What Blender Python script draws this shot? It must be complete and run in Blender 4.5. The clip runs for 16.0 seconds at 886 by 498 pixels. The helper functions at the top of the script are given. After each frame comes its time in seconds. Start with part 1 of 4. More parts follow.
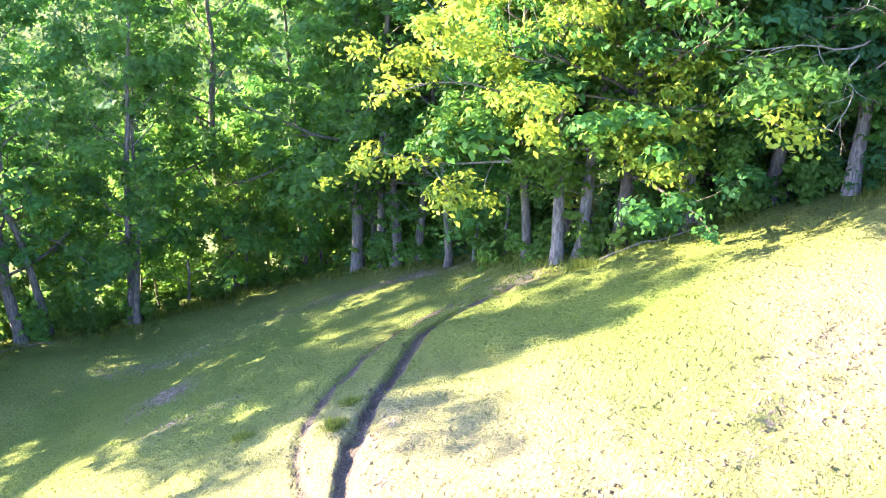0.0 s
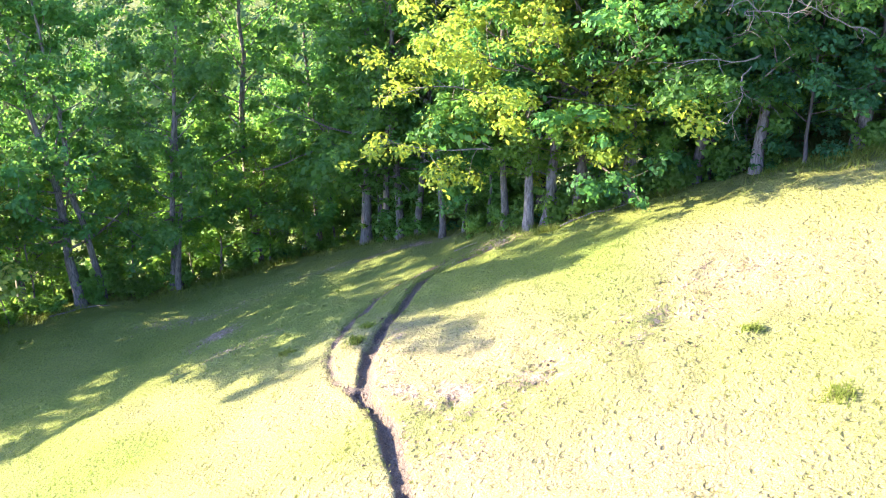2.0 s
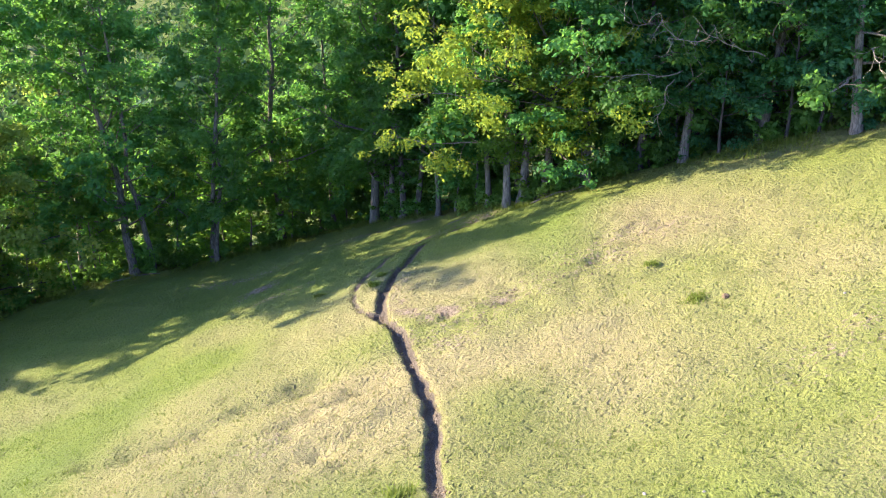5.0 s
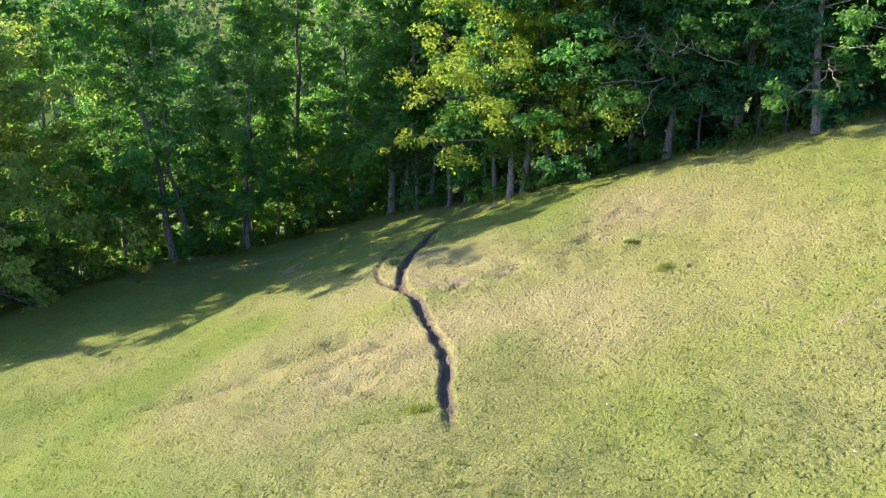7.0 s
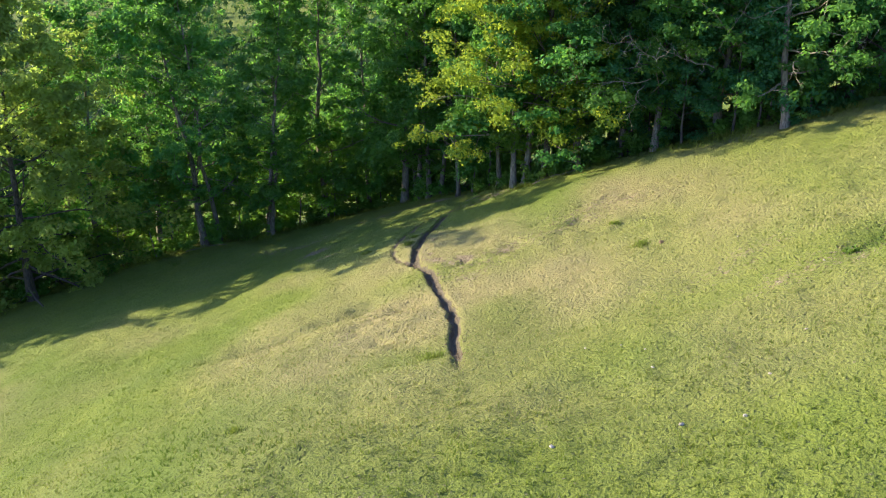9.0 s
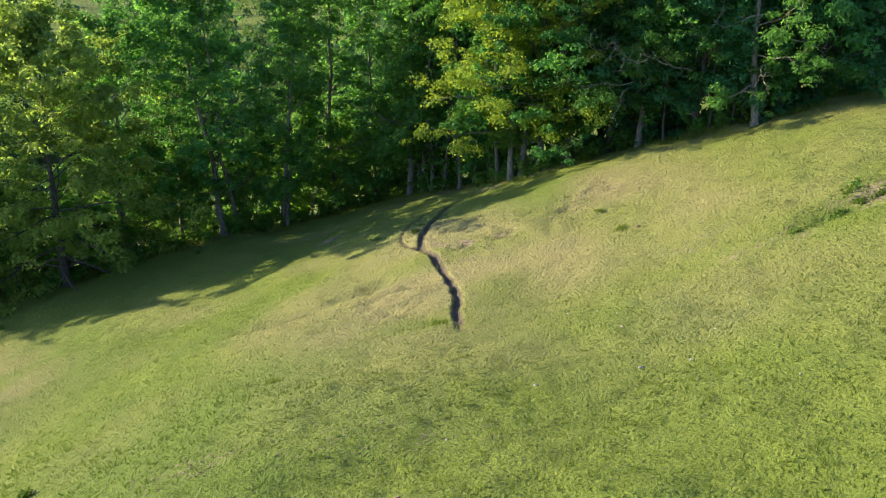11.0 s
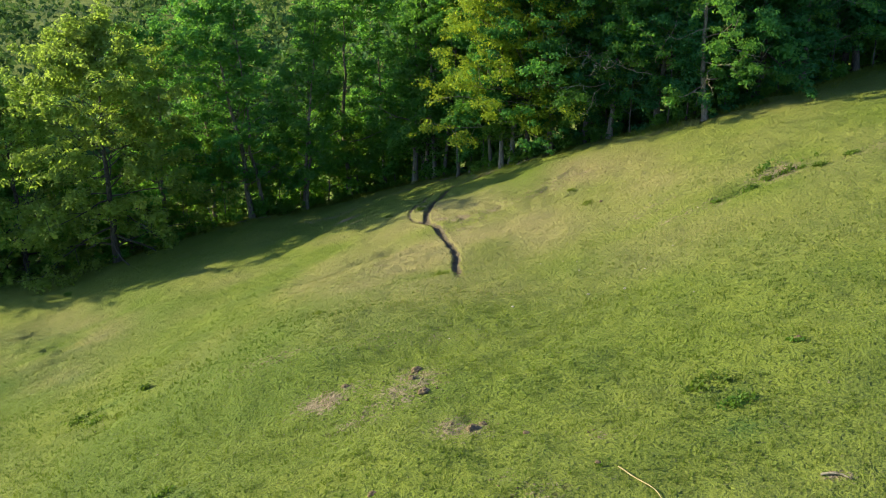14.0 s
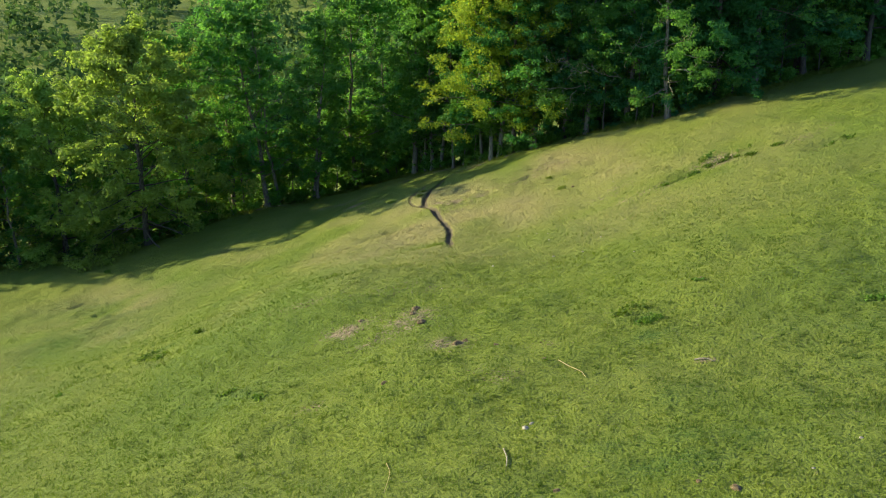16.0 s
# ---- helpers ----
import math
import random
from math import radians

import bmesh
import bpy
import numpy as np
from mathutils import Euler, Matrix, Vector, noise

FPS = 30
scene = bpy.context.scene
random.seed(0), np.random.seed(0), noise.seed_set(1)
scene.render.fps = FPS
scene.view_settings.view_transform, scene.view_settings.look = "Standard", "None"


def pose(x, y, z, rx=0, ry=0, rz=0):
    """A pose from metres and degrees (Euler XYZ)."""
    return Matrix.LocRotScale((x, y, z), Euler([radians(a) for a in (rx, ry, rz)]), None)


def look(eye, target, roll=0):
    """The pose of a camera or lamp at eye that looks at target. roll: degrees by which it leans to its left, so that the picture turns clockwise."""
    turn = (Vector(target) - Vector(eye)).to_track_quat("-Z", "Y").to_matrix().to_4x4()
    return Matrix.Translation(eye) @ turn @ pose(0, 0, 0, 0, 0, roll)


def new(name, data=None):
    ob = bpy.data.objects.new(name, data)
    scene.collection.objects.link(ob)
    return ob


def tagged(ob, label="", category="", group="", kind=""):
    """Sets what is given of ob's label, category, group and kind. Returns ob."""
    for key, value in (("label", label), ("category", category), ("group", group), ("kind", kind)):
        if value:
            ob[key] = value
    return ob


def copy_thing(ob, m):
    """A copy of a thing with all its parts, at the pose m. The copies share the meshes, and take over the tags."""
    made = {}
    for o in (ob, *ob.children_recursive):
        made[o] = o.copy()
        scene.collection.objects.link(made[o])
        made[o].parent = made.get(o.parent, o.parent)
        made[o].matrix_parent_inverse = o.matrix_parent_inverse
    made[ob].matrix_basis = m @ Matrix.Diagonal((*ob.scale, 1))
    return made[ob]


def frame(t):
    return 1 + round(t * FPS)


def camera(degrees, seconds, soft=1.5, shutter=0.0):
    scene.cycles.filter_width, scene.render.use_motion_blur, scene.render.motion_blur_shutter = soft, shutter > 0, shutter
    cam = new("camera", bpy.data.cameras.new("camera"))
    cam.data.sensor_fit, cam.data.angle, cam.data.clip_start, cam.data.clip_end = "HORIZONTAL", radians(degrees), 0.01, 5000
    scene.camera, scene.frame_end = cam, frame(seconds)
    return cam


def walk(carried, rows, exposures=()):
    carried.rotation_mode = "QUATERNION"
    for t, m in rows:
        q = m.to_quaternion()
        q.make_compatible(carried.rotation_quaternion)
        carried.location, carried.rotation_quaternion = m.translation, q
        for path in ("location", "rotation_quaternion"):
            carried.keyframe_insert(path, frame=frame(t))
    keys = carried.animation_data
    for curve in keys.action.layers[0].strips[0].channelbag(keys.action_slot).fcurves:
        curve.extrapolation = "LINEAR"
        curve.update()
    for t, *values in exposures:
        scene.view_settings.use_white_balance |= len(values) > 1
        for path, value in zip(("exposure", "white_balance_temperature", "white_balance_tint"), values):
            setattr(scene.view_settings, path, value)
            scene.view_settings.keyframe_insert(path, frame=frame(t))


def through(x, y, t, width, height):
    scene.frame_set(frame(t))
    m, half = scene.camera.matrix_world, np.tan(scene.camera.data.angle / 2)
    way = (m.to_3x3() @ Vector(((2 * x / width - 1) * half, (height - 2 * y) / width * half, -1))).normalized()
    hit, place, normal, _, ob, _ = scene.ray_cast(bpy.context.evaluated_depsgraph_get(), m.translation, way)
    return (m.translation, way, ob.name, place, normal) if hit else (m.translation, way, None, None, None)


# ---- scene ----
cam = camera(52.14, 16.0, soft=1.1)
PATH = [
    (0, (1.635, -13.421, 9.466), (2.013, 14.822, -0.641), -0.15),
    (0.5, (1.605, -15.047, 9.813), (2.028, 13.181, -0.337), -0.13),
    (1, (1.635, -16.860, 10.174), (2.057, 11.352, -0.020), -0.24),
    (1.5, (1.684, -18.543, 10.506), (2.090, 9.663, 0.296), -0.24),
    (2, (1.699, -20.306, 10.867), (2.120, 7.895, 0.643), -0.24),
    (2.5, (1.713, -21.884, 11.170), (2.164, 6.311, 0.931), -0.22),
    (3, (1.721, -23.464, 11.494), (2.186, 4.726, 1.241), -0.12),
    (3.5, (1.727, -24.840, 11.776), (2.193, 3.350, 1.523), -0.12),
    (4, (1.713, -26.260, 12.102), (2.193, 1.925, 1.835), -0.11),
    (6.5, (1.406, -33.018, 13.469), (2.023, -4.806, 3.286), 0.34),
    (7, (1.446, -34.302, 13.741), (1.657, -6.093, 3.534), 0.08),
    (7.5, (1.418, -35.560, 14.041), (1.553, -7.371, 3.778), 0.05),
    (8, (1.414, -36.877, 14.315), (1.414, -8.686, 4.055), 0.00),
    (8.5, (1.412, -38.096, 14.589), (1.350, -9.922, 4.283), -0.02),
    (9, (1.398, -39.408, 14.880), (1.320, -11.244, 4.546), -0.13),
    (11.5, (1.294, -45.590, 16.385), (1.153, -17.478, 5.910), -0.36),
    (12, (1.192, -47.101, 16.716), (1.096, -18.999, 6.215), -0.34),
    (12.5, (1.132, -48.648, 17.050), (1.036, -20.551, 6.535), -0.34),
    (13, (1.121, -50.398, 17.448), (1.024, -22.312, 6.902), -0.34),
    (13.5, (1.148, -52.127, 17.829), (1.050, -24.053, 7.254), -0.44),
    (14, (1.194, -54.132, 18.240), (1.096, -26.051, 7.680), -0.44),
    (14.5, (1.238, -56.087, 18.675), (1.140, -28.012, 8.102), -0.44),
    (15, (1.309, -58.316, 19.129), (1.212, -30.242, 8.556), -0.44),
    (15.5, (1.388, -60.475, 19.548), (1.305, -32.396, 8.986), -0.43),
    (16, (1.480, -62.886, 20.040), (1.396, -34.812, 9.464), -0.43),
]
EXPOSURES = [(0, 4.0, 5680, 47), (2.5, 3.5, 5670, 47), (4, 2.95, 5650, 43), (6.5, 2.43, 5690, 36), (8, 2.23, 5780, 31), (12.5, 1.81, 6200, 18), (16, 1.62, 6450, 8)]
walk(cam, [(t, look(eye, target, roll)) for t, eye, target, roll in PATH], EXPOSURES)
# ---- light: low evening sun from beyond the wood, open sky ----
SUN_AZ, SUN_EL = radians(-73.5), radians(16)
world = bpy.data.worlds.new("sky")
scene.world = world
world.use_nodes = True
wn = world.node_tree
sky = wn.nodes.new("ShaderNodeTexSky")
sky.sky_type = "NISHITA"
sky.sun_disc = False
sky.sun_elevation = SUN_EL
sky.sun_rotation = SUN_AZ
sky.altitude = 300
sky.ozone_density = 2.5
wn.links.new(sky.outputs[0], wn.nodes["Background"].inputs[0])
wn.nodes["Background"].inputs[1].default_value = 0.095
sun = bpy.data.lights.new("sun", "SUN")
sun.energy = 3.4
sun.angle = radians(0.55)
sun.color = (1.0, 0.86, 0.435)
to_sun = Vector((math.sin(SUN_AZ) * math.cos(SUN_EL), math.cos(SUN_AZ) * math.cos(SUN_EL), math.sin(SUN_EL)))
new("sun", sun).matrix_world = look(to_sun * 100, (0, 0, 0))

rng = np.random.default_rng(7)


# ---- materials ----
class Nodes:
    """Short-hand to wire one material."""

    def __init__(self, name):
        self.mat = bpy.data.materials.new(name)
        self.mat.use_nodes = True
        self.tree = self.mat.node_tree
        self.tree.nodes.clear()

    def node(self, kind, sets=None, **inputs):
        n = self.tree.nodes.new(kind)
        for key, value in (sets or {}).items():
            if key == "operation":
                n.operation = value
            elif key == "data_type":
                n.data_type = value
            elif key == "blend_type":
                n.blend_type = value
            elif key == "attribute_name":
                n.attribute_name = value
            elif key == "interpolation_type":
                n.interpolation_type = value
        for key, value in inputs.items():
            self.put(n, key, value)
        return n

    def put(self, n, key, value):
        sock = n.inputs[int(key[1:])] if key[0] == "i" and key[1:].isdigit() else n.inputs[key.replace("_", " ")]
        if isinstance(value, bpy.types.NodeSocket):
            self.tree.links.new(value, sock)
        else:
            sock.default_value = value

    def coords(self):
        return self.node("ShaderNodeTexCoord").outputs["Object"]

    def noise(self, scale, detail=4.0, rough=0.55, vector=None):
        n = self.node("ShaderNodeTexNoise", Scale=scale, Detail=detail, Roughness=rough)
        if vector is not None:
            self.put(n, "Vector", vector)
        return n.outputs["Fac"]

    def ramp(self, value, low, high, a=0.0, b=1.0):
        n = self.node("ShaderNodeMapRange", {"interpolation_type": "SMOOTHSTEP"}, i0=value, i1=low, i2=high, i3=a, i4=b)
        return n.outputs[0]

    def math(self, op, a, b=0.0):
        return self.node("ShaderNodeMath", {"operation": op}, i0=a, i1=b).outputs[0]

    def mix(self, fac, a, b, blend="MIX"):
        n = self.node("ShaderNodeMix", {"data_type": "RGBA", "blend_type": blend})
        self.put(n, "i0", fac)
        self.put(n, "i6", a)
        self.put(n, "i7", b)
        return n.outputs[2]

    def finish(self, shader):
        out = self.node("ShaderNodeOutputMaterial")
        self.tree.links.new(shader, out.inputs["Surface"])
        return self.mat


def rgb(r, g, b):
    return (r, g, b, 1.0)


def leaf_material(name, dark, light, through, share=0.42, gloss=0.12):
    """A thin leaf: matt above, light shines through it; sprays and single leaves differ in tone."""
    m = Nodes(name)
    island = m.node("ShaderNodeNewGeometry").outputs["Random Per Island"]
    whole = m.node("ShaderNodeObjectInfo").outputs["Random"]
    co = m.coords()
    patch = m.noise(0.38, 3.0, 0.5, co)
    spray = m.noise(1.5, 2.0, 0.5, co)
    tone = m.math("ADD", m.math("MULTIPLY", island, 0.40), m.math("ADD", m.ramp(patch, 0.35, 0.65, 0.0, 0.32), m.ramp(spray, 0.35, 0.65, 0.0, 0.28)))
    col = m.mix(tone, rgb(*dark), rgb(*light))
    vary = m.node("ShaderNodeHueSaturation", Color=col)
    m.put(vary, "Hue", m.ramp(whole, 0.0, 1.0, 0.482, 0.516))
    m.put(vary, "Value", m.ramp(whole, 0.0, 1.0, 0.82, 1.22))
    back = m.mix(tone, rgb(*[c * 0.7 for c in through]), rgb(*through))
    front = m.node("ShaderNodeBsdfPrincipled", Base_Color=vary.outputs[0], Roughness=0.6)
    front.inputs["Specular IOR Level"].default_value = gloss
    thin = m.node("ShaderNodeBsdfTranslucent", Color=back)
    mixed = m.node("ShaderNodeMixShader", i0=share, i1=front.outputs[0], i2=thin.outputs[0])
    return m.finish(mixed.outputs[0])


def bark_material(name, dark, light, moss=0.25):
    m = Nodes(name)
    co = m.coords()
    stretch = m.node("ShaderNodeMapping", Vector=co)
    stretch.inputs["Scale"].default_value = (1.0, 1.0, 0.22)
    furrow = m.noise(14.0, 6.0, 0.65, stretch.outputs[0])
    broad = m.noise(1.3, 3.0, 0.5, co)
    col = m.mix(m.ramp(furrow, 0.35, 0.65), rgb(*dark), rgb(*light))
    col = m.mix(m.math("MULTIPLY", m.ramp(broad, 0.5, 0.7), moss), col, rgb(0.07, 0.10, 0.03))
    bump = m.node("ShaderNodeBump", Strength=0.8, Distance=0.04, Height=furrow)
    sh = m.node("ShaderNodeBsdfPrincipled", Base_Color=col, Roughness=0.9, Normal=bump.outputs[0])
    return m.finish(sh.outputs[0])


def ground_material():
    """Grazed turf: lush and yellowed patches, thin straw, bare trodden earth and wet mud where the ground says so."""
    m = Nodes("pasture_turf")
    co = m.coords()
    broad = m.noise(0.09, 4.0, 0.55, co)
    mid = m.noise(0.8, 5.0, 0.6, co)
    clump = m.noise(5.0, 4.0, 0.65, co)
    fine = m.noise(28.0, 4.0, 0.7, co)
    tuft = m.noise(11.0, 3.0, 0.6, co)
    lush, yellow, straw = rgb(0.070, 0.136, 0.017), rgb(0.146, 0.194, 0.027), rgb(0.310, 0.250, 0.148)
    dark = rgb(0.042, 0.085, 0.016)
    col = m.mix(m.ramp(broad, 0.38, 0.62, 0.4, 1.0), lush, yellow)
    col = m.mix(m.math("MULTIPLY", m.ramp(mid, 0.35, 0.65), 0.5), col, m.mix(0.5, lush, yellow))
    col = m.mix(m.math("MULTIPLY", m.ramp(clump, 0.52, 0.72), 0.25), col, dark)
    col = m.mix(m.math("MULTIPLY", m.ramp(tuft, 0.50, 0.64), 0.58), col, dark)
    rich = m.node("ShaderNodeAttribute", {"attribute_name": "rich"}).outputs["Fac"]
    col = m.mix(m.math("MULTIPLY", rich, m.ramp(tuft, 0.35, 0.6, 0.4, 1.0)), col, rgb(0.035, 0.095, 0.014))
    dry = m.node("ShaderNodeAttribute", {"attribute_name": "dry"}).outputs["Fac"]
    straw_share = m.math("ADD", m.math("MULTIPLY", dry, 0.42), m.math("MULTIPLY", m.math("ADD", m.math("MULTIPLY", dry, 0.45), 0.06), m.ramp(fine, 0.40, 0.62)))
    col = m.mix(straw_share, col, straw)
    col = m.mix(m.math("MULTIPLY", m.ramp(fine, 0.54, 0.72), 0.30), col, dark)
    earth = m.mix(m.ramp(clump, 0.35, 0.65), rgb(0.155, 0.127, 0.092), rgb(0.275, 0.228, 0.170))
    earth = m.mix(m.ramp(fine, 0.5, 0.7), earth, rgb(0.095, 0.072, 0.048))
    cells = m.node("ShaderNodeTexVoronoi", Scale=5.0, Vector=m.mix(0.22, co, m.node("ShaderNodeTexNoise", Scale=3.0, Detail=3.0, Vector=co).outputs["Color"]))
    pit = m.math("MULTIPLY", m.ramp(cells.outputs["Distance"], 0.16, 0.34, 1.0, 0.0), m.ramp(mid, 0.32, 0.52))
    bare = m.node("ShaderNodeAttribute", {"attribute_name": "bare"}).outputs["Fac"]
    col = m.mix(m.ramp(m.math("ADD", bare, m.math("ADD", m.math("MULTIPLY", m.math("SUBTRACT", clump, 0.5), 1.5), m.math("MULTIPLY", m.math("SUBTRACT", tuft, 0.5), 1.9))), 0.26, 0.92), col, earth)
    col = m.mix(m.math("MULTIPLY", pit, m.ramp(bare, 0.02, 0.30, 0.03, 0.55)), col, rgb(0.085, 0.066, 0.045))
    mud = m.node("ShaderNodeAttribute", {"attribute_name": "mud"}).outputs["Fac"]
    wet = m.ramp(m.math("ADD", mud, m.math("MULTIPLY", m.math("SUBTRACT", fine, 0.5), 0.7)), 0.35, 0.6)
    col = m.mix(wet, col, m.mix(m.ramp(fine, 0.4, 0.6), rgb(0.055, 0.047, 0.037), rgb(0.145, 0.120, 0.088)))
    rough = m.ramp(wet, 0.0, 1.0, 0.95, 0.6)
    height = m.math("ADD", m.math("ADD", m.math("MULTIPLY", clump, 0.5), m.math("MULTIPLY", tuft, 0.9)), m.math("MULTIPLY", fine, 0.35))
    height = m.math("SUBTRACT", height, m.math("MULTIPLY", pit, 0.45))
    bump = m.node("ShaderNodeBump", Strength=1.0, Distance=0.135, Height=height)
    sh = m.node("ShaderNodeBsdfPrincipled", Base_Color=col, Roughness=rough, Normal=bump.outputs[0])
    sh.inputs["Specular IOR Level"].default_value = 0.2
    return m.finish(sh.outputs[0])


def grass_material(name, dark, light, straw=0.2):
    m = Nodes(name)
    island = m.node("ShaderNodeNewGeometry").outputs["Random Per Island"]
    patch = m.noise(0.12, 4.0, 0.55, m.coords())
    tone = m.math("ADD", m.math("MULTIPLY", island, 0.5), m.ramp(patch, 0.35, 0.65, 0.0, 0.5))
    col = m.mix(tone, rgb(*dark), rgb(*light))
    dry = m.node("ShaderNodeAttribute", {"attribute_name": "dry"}).outputs["Fac"]
    rich = m.node("ShaderNodeAttribute", {"attribute_name": "rich"}).outputs["Fac"]
    col = m.mix(rich, col, rgb(0.035, 0.095, 0.014))
    col = m.mix(m.ramp(m.math("ADD", island, m.math("MULTIPLY", dry, 0.40)), 1.0 - straw, 1.25), col, rgb(0.33, 0.28, 0.135))
    col = m.mix(m.math("MULTIPLY", dry, 0.38), col, rgb(0.31, 0.265, 0.13))
    front = m.node("ShaderNodeBsdfPrincipled", Base_Color=col, Roughness=0.6)
    front.inputs["Specular IOR Level"].default_value = 0.25
    thin = m.node("ShaderNodeBsdfTranslucent", Color=col)
    mixed = m.node("ShaderNodeMixShader", i0=0.5, i1=front.outputs[0], i2=thin.outputs[0])
    return m.finish(mixed.outputs[0])


def stone_material(name, a, b):
    m = Nodes(name)
    co = m.coords()
    n = m.noise(9.0, 5.0, 0.6, co)
    bump = m.node("ShaderNodeBump", Strength=0.6, Distance=0.02, Height=n)
    col = m.mix(m.ramp(n, 0.35, 0.65), rgb(*a), rgb(*b))
    return m.finish(m.node("ShaderNodeBsdfPrincipled", Base_Color=col, Roughness=0.85, Normal=bump.outputs[0]).outputs[0])


LEAF_GREEN = leaf_material("leaf_green", (0.032, 0.124, 0.040), (0.088, 0.228, 0.054), (0.23, 0.53, 0.07), 0.5)
# understorey leaves made lighter than LEAF_GREEN: low-wood brightness put into the colour
LEAF_UNDER_LIT = leaf_material("leaf_understorey_lit", (0.050, 0.152, 0.038), (0.130, 0.275, 0.054), (0.28, 0.56, 0.06), 0.5)
LEAF_DEEP = leaf_material("leaf_deep_green", (0.020, 0.096, 0.040), (0.054, 0.174, 0.058), (0.11, 0.36, 0.06))
LEAF_FRESH = leaf_material("leaf_fresh_yellow_green", (0.075, 0.190, 0.026), (0.265, 0.365, 0.045), (0.44, 0.57, 0.04), 0.5)
LEAF_OLIVE = leaf_material("leaf_pale_olive", (0.085, 0.175, 0.036), (0.230, 0.335, 0.075), (0.42, 0.60, 0.09), 0.52)
BARK_GREY = bark_material("bark_grey", (0.065, 0.060, 0.048), (0.21, 0.195, 0.155), 0.4)
BARK_DARK = bark_material("bark_dark", (0.030, 0.026, 0.022), (0.11, 0.095, 0.08))
BARK_PALE = bark_material("bark_pale", (0.09, 0.08, 0.068), (0.27, 0.245, 0.21), 0.15)
DEAD_WOOD = bark_material("dead_wood", (0.15, 0.135, 0.11), (0.34, 0.31, 0.26), 0.0)
TURF = ground_material()
GRASS = grass_material("grass_blades", (0.062, 0.124, 0.013), (0.160, 0.222, 0.025), 0.10)
TALL_GRASS = grass_material("fringe_grass", (0.12, 0.19, 0.024), (0.22, 0.28, 0.042), 0.12)
LEAF_FAR = leaf_material("leaf_far", (0.026, 0.072, 0.030), (0.070, 0.140, 0.050), (0.12, 0.22, 0.05), 0.3, 0.02)
WEED = leaf_material("weed_leaf", (0.050, 0.115, 0.022), (0.120, 0.200, 0.034), (0.16, 0.27, 0.02), 0.35)
STRAW = grass_material("dry_straw", (0.45, 0.38, 0.20), (0.62, 0.55, 0.34), 0.3)
STONE = stone_material("limestone", (0.22, 0.205, 0.18), (0.42, 0.40, 0.35))
CLOD = stone_material("dug_earth", (0.065, 0.046, 0.026), (0.18, 0.132, 0.074))


# ---- mesh helpers ----
def mesh_of(name, verts, faces, mat, smooth=False):
    me = bpy.data.meshes.new(name)
    verts = np.asarray(verts, dtype=np.float32)
    if isinstance(faces, np.ndarray):
        n, k = faces.shape
        me.vertices.add(len(verts))
        me.vertices.foreach_set("co", verts.ravel())
        me.loops.add(n * k)
        me.loops.foreach_set("vertex_index", faces.ravel().astype(np.int32))
        me.polygons.add(n)
        me.polygons.foreach_set("loop_start", np.arange(0, n * k, k, dtype=np.int32))
        me.update(calc_edges=True)
    else:
        me.from_pydata(verts.tolist(), [], faces)
    if smooth:
        me.polygons.foreach_set("use_smooth", np.ones(len(me.polygons), dtype=bool))
    me.materials.append(mat)
    return me


def part(name, me, parent, label=""):
    ob = new(name, me)
    ob.parent = parent
    return tagged(ob, label)


def lattice(ix, iy, seed):
    h = (ix.astype(np.int64) * 374761393 + iy.astype(np.int64) * 668265263 + seed * 1442695041) & 0x7FFFFFFF
    h = ((h ^ (h >> 13)) * 1274126177) & 0x7FFFFFFF
    return ((h ^ (h >> 16)) & 0xFFFF) / 65535.0


def soft_noise(x, y, size, seed=0):
    """Smooth value noise in -1..1 with features of about that size in metres."""
    u, v = np.asarray(x) / size, np.asarray(y) / size
    iu, iv = np.floor(u), np.floor(v)
    fu, fv = u - iu, v - iv
    fu, fv = fu * fu * (3 - 2 * fu), fv * fv * (3 - 2 * fv)
    a, b = lattice(iu, iv, seed), lattice(iu + 1, iv, seed)
    c, d = lattice(iu, iv + 1, seed), lattice(iu + 1, iv + 1, seed)
    return 2 * ((a * (1 - fu) + b * fu) * (1 - fv) + (c * (1 - fu) + d * fu) * fv) - 1


# ---- the land ----
LAND = (-0.040, -1.279, -0.129, -0.036, 3.249, 0.043, -0.071, 0.025, 0.023, -0.048)
KNOLLS = ((8.5, -13.5, 6, -1.0), (-19, 19, 8, 0.70), (-4, -23.5, 5, 0.68), (11, 16.5, 3, -0.79), (6, -23.5, 4, -0.45), (6, -8.5, 4.5, -0.30), (31, 4, 5, -0.80), (-21.5, -8.5, 3, 0.25), (-4, -23.5, 8, 0.74), (-16.5, 24, 3, 0.42), (13.5, -1, 3, -0.40), (1, -36, 3, 0.46), (-9, 14, 3, -0.43), (13.5, -31, 3, 0.30), (-24, 1.5, 3, -0.47), (-9, -1, 5, -0.25), (-19.5, -12.5, 3.5, -0.5), (-24.5, -4, 3.5, -0.35))


